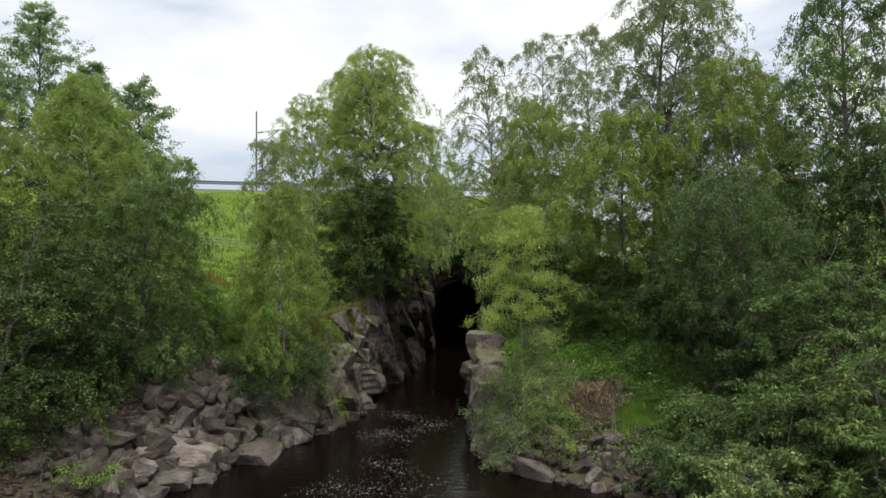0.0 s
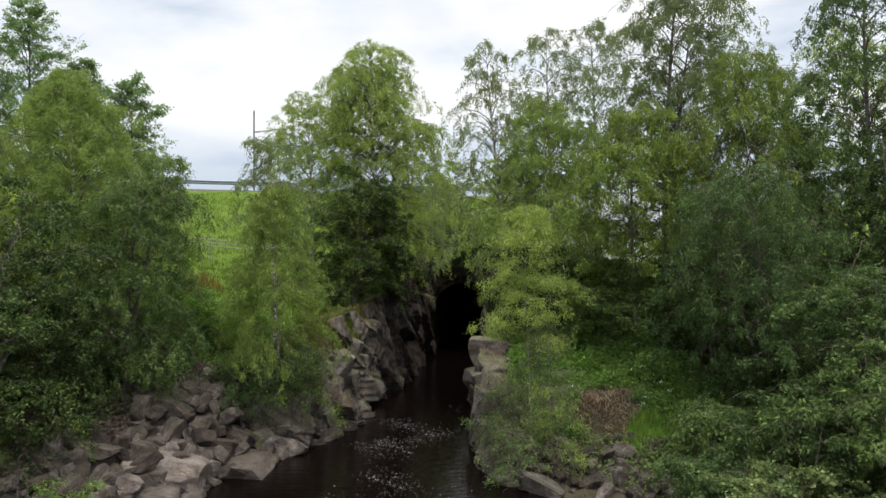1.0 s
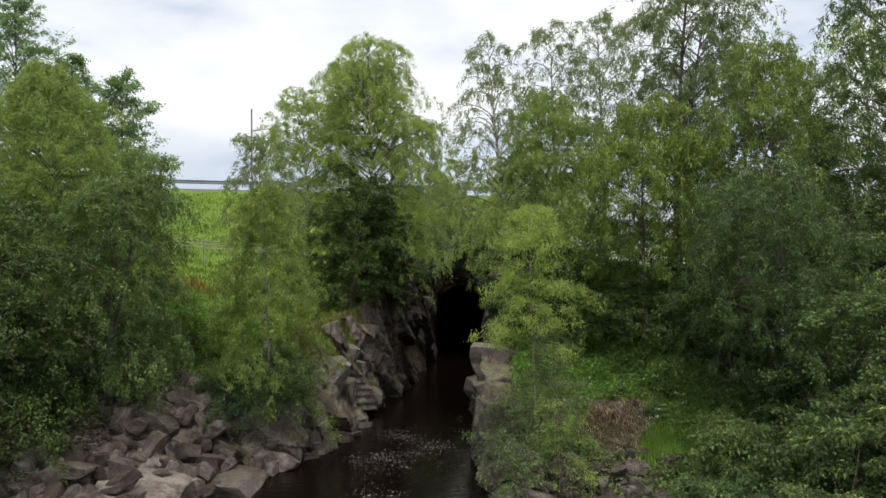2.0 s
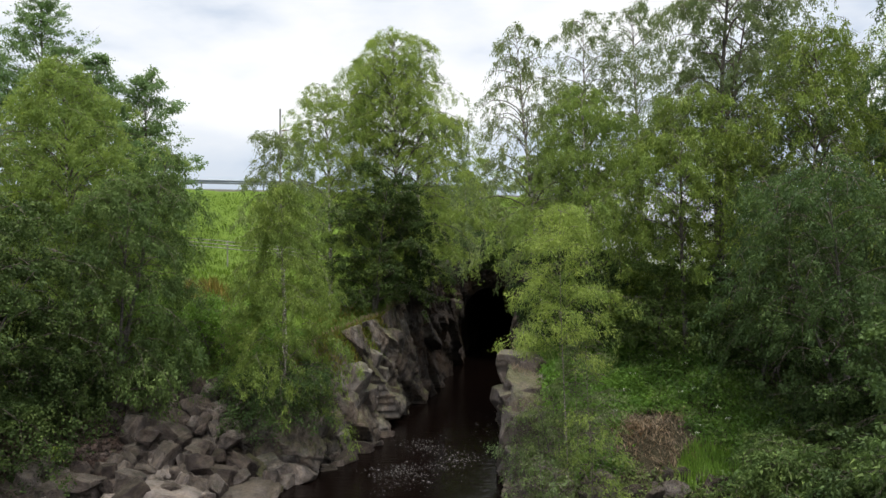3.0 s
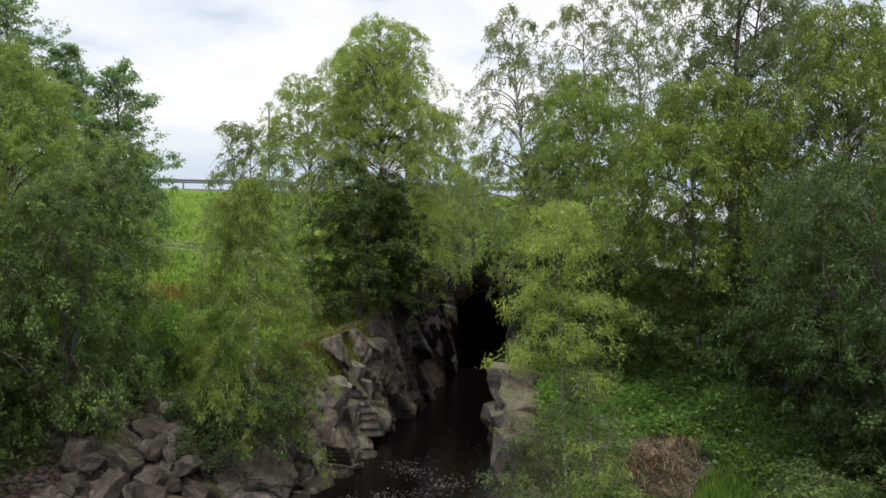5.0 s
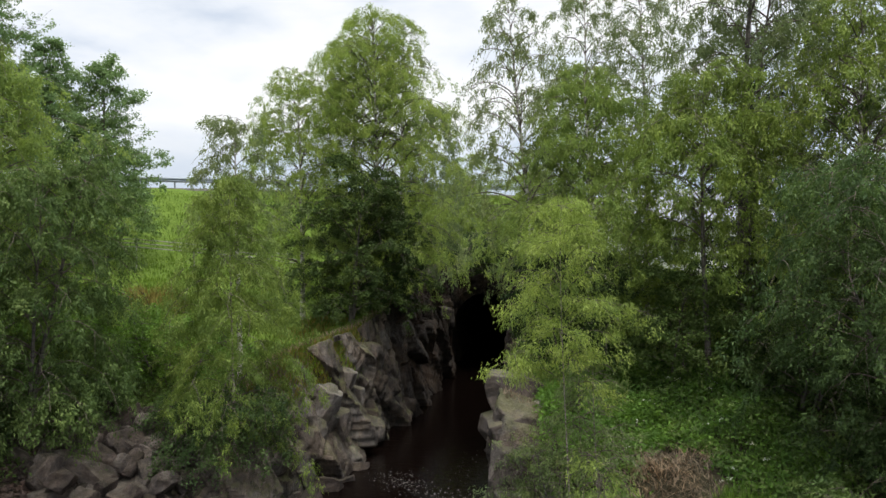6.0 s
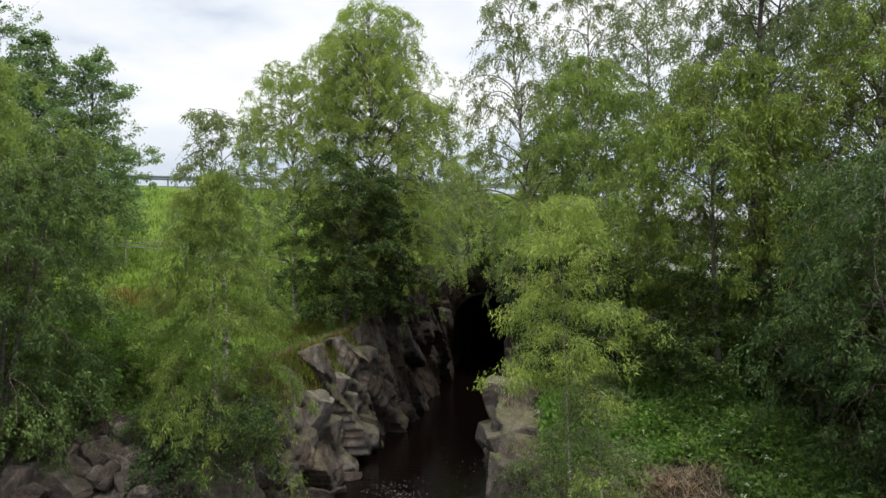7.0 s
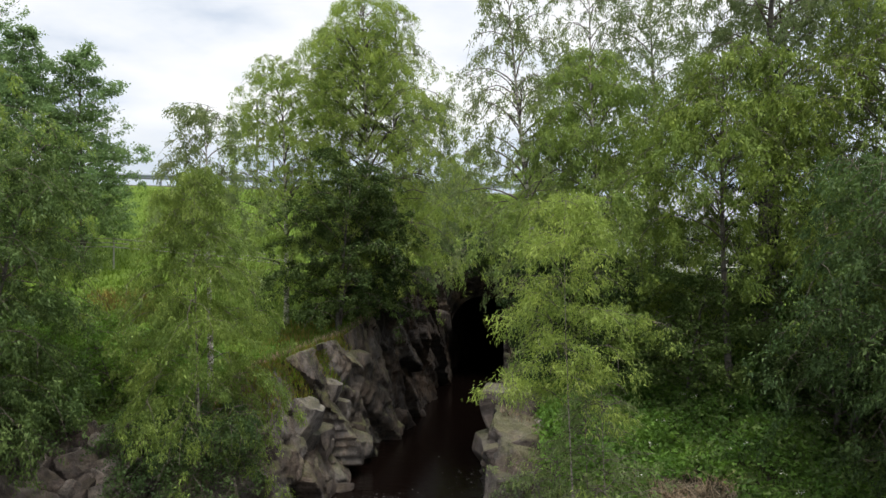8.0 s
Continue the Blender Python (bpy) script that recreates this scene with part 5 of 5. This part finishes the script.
def build_foam():
    rng = np.random.default_rng(77)
    pts = []
    for cx, cy, sx, sy, n in ((-1.5, 24.4, 0.35, 0.5, 220), (-0.6, 22.9, 0.35, 0.6, 260), (-1.6, 21.8, 0.3, 0.45, 260), (-2.4, 21.2, 0.25, 0.6, 130), (-1.5, 18.5, 0.4, 0.6, 240), (-2.9, 16.8, 0.35, 0.5, 150), (-1.8, 16.7, 0.4, 0.4, 200), (-0.5, 16.8, 0.5, 0.5, 160), (0.1, 26.5, 0.3, 2.0, 50)):
        q = rng.normal(0, 1, (n, 2)) * np.array([sx, sy]) + np.array([cx, cy])
        q[:, 0] += 0.35 * np.sin(q[:, 1] * 2.2)
        pts.append(q)
    q = np.concatenate(pts)
    _, d = land(q[:, 0], q[:, 1])
    q = q[d < -0.15]
    a = np.linspace(0, 2 * np.pi, 6, endpoint=False)
    r = np.exp(rng.normal(-4.75, 0.5, (len(q), 1))) * rng.uniform(0.6, 1.3, (len(q), 6))
    ring = np.stack([q[:, 0:1] + np.cos(a) * r, q[:, 1:2] + np.sin(a) * r * 1.3, np.full(r.shape, 0.004)], -1)
    peak = np.stack([q[:, 0], q[:, 1], np.full(len(q), 0.02)], -1)[:, None]
    v = np.concatenate([ring, peak], 1).reshape(-1, 3)
    i = np.arange(len(q))[:, None, None] * 7
    f = (i + np.array([(k, (k + 1) % 6, 6) for k in range(6)])[None]).reshape(-1, 3)
    stuff("foam", v, f, FOAM, "white flecks of foam drifting on dark water", "foam")


build_foam()


def build_roots():
    rng = np.random.default_rng(55)
    root = tagged(empty("root_tangle", -4.55, 21.3, 1.6), "bare pale roots hanging down the bank", "roots")
    for i in range(26):
        t = np.linspace(0, 1, 8)
        x = rng.uniform(-0.5, 0.6)
        line = np.stack([x + 0.10 * np.sin(t * 6 + i * 1.7) + rng.normal(0, 0.2) * t, -0.5 * x - 0.15 * t + 0.06 * np.sin(t * 7 + i) + rng.normal(0, 0.08), 0.15 - t * rng.uniform(0.7, 1.35)], -1)
        part_np("root", *tubes([line], [np.linspace(0.008, 0.003, 8)], 5), BARK_TWIG, root, smooth=True)


build_roots()


def build_dead_stem(x, y, h, seed):
    rng = np.random.default_rng(seed)
    z = ground_at(x, y) - 0.1
    stem = tagged(empty("dead_stem", x, y, z), "bare thin dead sapling stem among the bushes", "dead stem")
    u = np.linspace(0, 1, 9)
    line = np.stack([0.22 * u ** 2 * h * 0.4, 0.05 * np.sin(u * 5), u * h], -1)
    part_np("trunk", *tubes([line], [0.02 * (1 - u) + 0.006], 7), BARK_TWIG, stem, smooth=True)
    for i in range(7):
        k = 3 + i % 6
        a = rng.uniform(0, 6.28)
        w = np.linspace(0, 1, 5)
        q = line[k] + np.stack([np.cos(a) * w, np.sin(a) * w, 0.5 * w - 0.5 * w ** 2], -1) * rng.uniform(0.25, 0.5)
        part_np("twig", *tubes([q], [np.linspace(0.007, 0.002, 5)], 4), BARK_TWIG, stem, smooth=True)


build_dead_stem(6.9, 13.9, 2.3, 501)
build_dead_stem(-8.9, 15.0, 1.1, 502)
build_dead_stem(-8.5, 14.7, 0.9, 503)

# ---- road, railway, fence, house ----
ROAD = Matrix.Translation((-18.6, 47.2, 10.28)) @ pose(0, 0, 0, 0, 0, math.degrees(math.atan(ROAD_TURN)))


def road_part(name, bm, mat, parent=None, label="", category="", kind=""):
    ob = part(name, bm, mat, parent)
    if parent is None:
        ob.matrix_basis = ROAD
        tagged(ob, label, category, kind=kind)
    return ob


def build_road():
    bm = bmesh.new()
    box(bm, -160, 160, 0.9, 8.4, -0.1, 0.12)
    road_part("road", bm, ASPHALT, None, "grey asphalt road on the embankment", "road", "structure")
    bm = bmesh.new()
    box(bm, -160, 160, -0.5, 0.9, -0.15, 0.08)
    road_part("road_shoulder", bm, GRAVEL, None, "pale gravel shoulder of the road", "road shoulder", "structure")

    def guard_rail(y):
        rail = new("guard_rail")
        rail.matrix_basis = ROAD @ Matrix.Translation((0, y, 0.05))
        tagged(rail, "galvanised steel guard rail along the road", "guard rail", "guard rails of the road")
        bm = bmesh.new()
        prof = [(0.0, 0.42), (-0.02, 0.46), (-0.08, 0.49), (-0.08, 0.53), (-0.02, 0.56), (-0.02, 0.60), (-0.08, 0.63), (-0.08, 0.67), (-0.02, 0.70), (0.0, 0.74)]
        rows = []
        for x in (-90, 90):
            rows.append([bm.verts.new((x, p, z)) for p, z in prof] + [bm.verts.new((x, p + 0.012, z)) for p, z in reversed(prof)])
        k = len(rows[0])
        for i in range(k):
            bm.faces.new((rows[0][i], rows[0][(i + 1) % k], rows[1][(i + 1) % k], rows[1][i]))
        part("beam", bm, STEEL, rail)
        bm = bmesh.new()
        box(bm, -0.05, 0.05, 0.015, 0.12, -0.4, 0.72, 0.008)
        post = part("post", bm, STEEL, rail)
        post.location.x = -88
        for i in range(1, 45):
            p = new("post", post.data)
            p.parent = rail
            p.location.x = -88 + 4 * i
    guard_rail(-0.05)
    guard_rail(9.0)


build_road()


def build_mast(x, y, base, top, arm):
    mast = tagged(empty("catenary_mast", x, y, base - 0.2, 12), "grey steel overhead-line mast with a bracket arm by the railway", "mast", "masts of the railway")
    h = top - base + 0.2
    bm = bmesh.new()
    box(bm, -0.065, -0.05, -0.06, 0.06, 0, h)
    box(bm, 0.05, 0.065, -0.06, 0.06, 0, h)
    box(bm, -0.05, 0.05, -0.012, 0.012, 0, h)
    part("pole", bm, MAST, mast)
    bm = bmesh.new()
    rod(bm, (0.1, 0, h - 2.0), (arm, 0, h - 1.6), 0.035, 0.03)
    part("top_tube", bm, MAST, mast)
    bm = bmesh.new()
    rod(bm, (0.1, 0, h - 3.4), (arm * 0.85, 0, h - 1.66), 0.04, 0.035)
    part("bracket_tube", bm, MAST, mast)
    bm = bmesh.new()
    rod(bm, (arm * 0.35, 0, h - 2.8), (arm * 1.05, 0, h - 3.0), 0.025, 0.025)
    part("steady_arm", bm, MAST, mast)
    for z, zz in ((h - 2.0, h - 1.95), (h - 3.4, h - 3.1)):
        bm = bmesh.new()
        for i in range(5):
            rod(bm, (0.15 + 0.09 * i, 0, z + 0.02 * i), (0.20 + 0.09 * i, 0, zz + 0.02 * i), 0.09, 0.06, 10)
        part("insulator", bm, CERAMIC, mast)
    bm = bmesh.new()
    box(bm, -0.35, 0.35, -0.35, 0.35, -0.5, 0.25, 0.03)
    part("footing", bm, GRAVEL, mast)


build_mast(-18.2, 63.0, 10.1, 19.1, 2.4)
build_mast(-24.2, 86.0, 10.1, 18.4, 2.4)


def build_fence():
    """Weathered post and rail fence below the embankment."""
    fence = tagged(empty("rail_fence", -12.3, 35.7, 0, 14), "weathered grey wooden rail fence across the meadow", "fence")
    for i in range(-6, 3):
        wx, wy = (fence.matrix_basis @ Vector((i * 2.4, 0, 0))).xy
        z = ground_at(wx, wy)
        bm = bmesh.new()
        rod(bm, (i * 2.4, 0, z - 0.3), (i * 2.4, 0, z + 1.3), 0.035, 0.03, 8)
        part("post", bm, WOOD, fence)
        if i < 2:
            nx, ny = (fence.matrix_basis @ Vector(((i + 1) * 2.4, 0, 0))).xy
            z2 = ground_at(nx, ny)
            for k in (0.9, 1.07, 1.24):
                bm = bmesh.new()
                rod(bm, (i * 2.4 - 0.1, -0.07, z + k), (i * 2.4 + 2.5, -0.07, z2 + k), 0.024, 0.02, 8)
                part("rail", bm, WOOD, fence)


build_fence()


def build_house():
    x, y = 10.0, 39.5
    z = ground_at(x, y) - 0.1
    house = tagged(empty("small_house", x, y, z, 12), "small white wooden house with a grey roof behind the birches", "house")
    bm = bmesh.new()
    box(bm, -3.2, 3.2, -2.4, 2.4, 0, 2.7)
    part("wall", bm, PAINT, house)
    for s in (-1, 1):
        bm = bmesh.new()
        v = [bm.verts.new(p) for p in ((-3.6, s * 2.9, 2.5), (3.6, s * 2.9, 2.5), (3.6, 0, 4.2), (-3.6, 0, 4.2))]
        bm.faces.new(v if s < 0 else v[::-1])
        r = bmesh.ops.extrude_face_region(bm, geom=list(bm.faces))
        bmesh.ops.translate(bm, verts=[g for g in r["geom"] if isinstance(g, bmesh.types.BMVert)], vec=(0, 0, 0.12))
        part("roof", bm, ROOFING, house)
    for s in (-1, 1):
        bm = bmesh.new()
        v = [bm.verts.new(p) for p in ((s * 3.15, -2.4, 2.7), (s * 3.15, 2.4, 2.7), (s * 3.15, 0, 4.1))]
        bm.faces.new(v)
        part("gable", bm, PAINT, house)
    for wx in (-1.7, 1.3):
        bm = bmesh.new()
        for a, b, c, d in ((-0.5, -0.42, 0.9, 2.1), (0.42, 0.5, 0.9, 2.1), (-0.42, 0.42, 0.9, 0.98), (-0.42, 0.42, 2.02, 2.1), (-0.03, 0.03, 0.98, 2.02)):
            box(bm, wx + a, wx + b, -2.46, -2.36, c, d)
        win = part("window", bm, PAINT, house)
        bm = bmesh.new()
        box(bm, wx - 0.42, wx + 0.42, -2.42, -2.405, 0.98, 2.02)
        part("pane", bm, GLASS, win)


build_house()
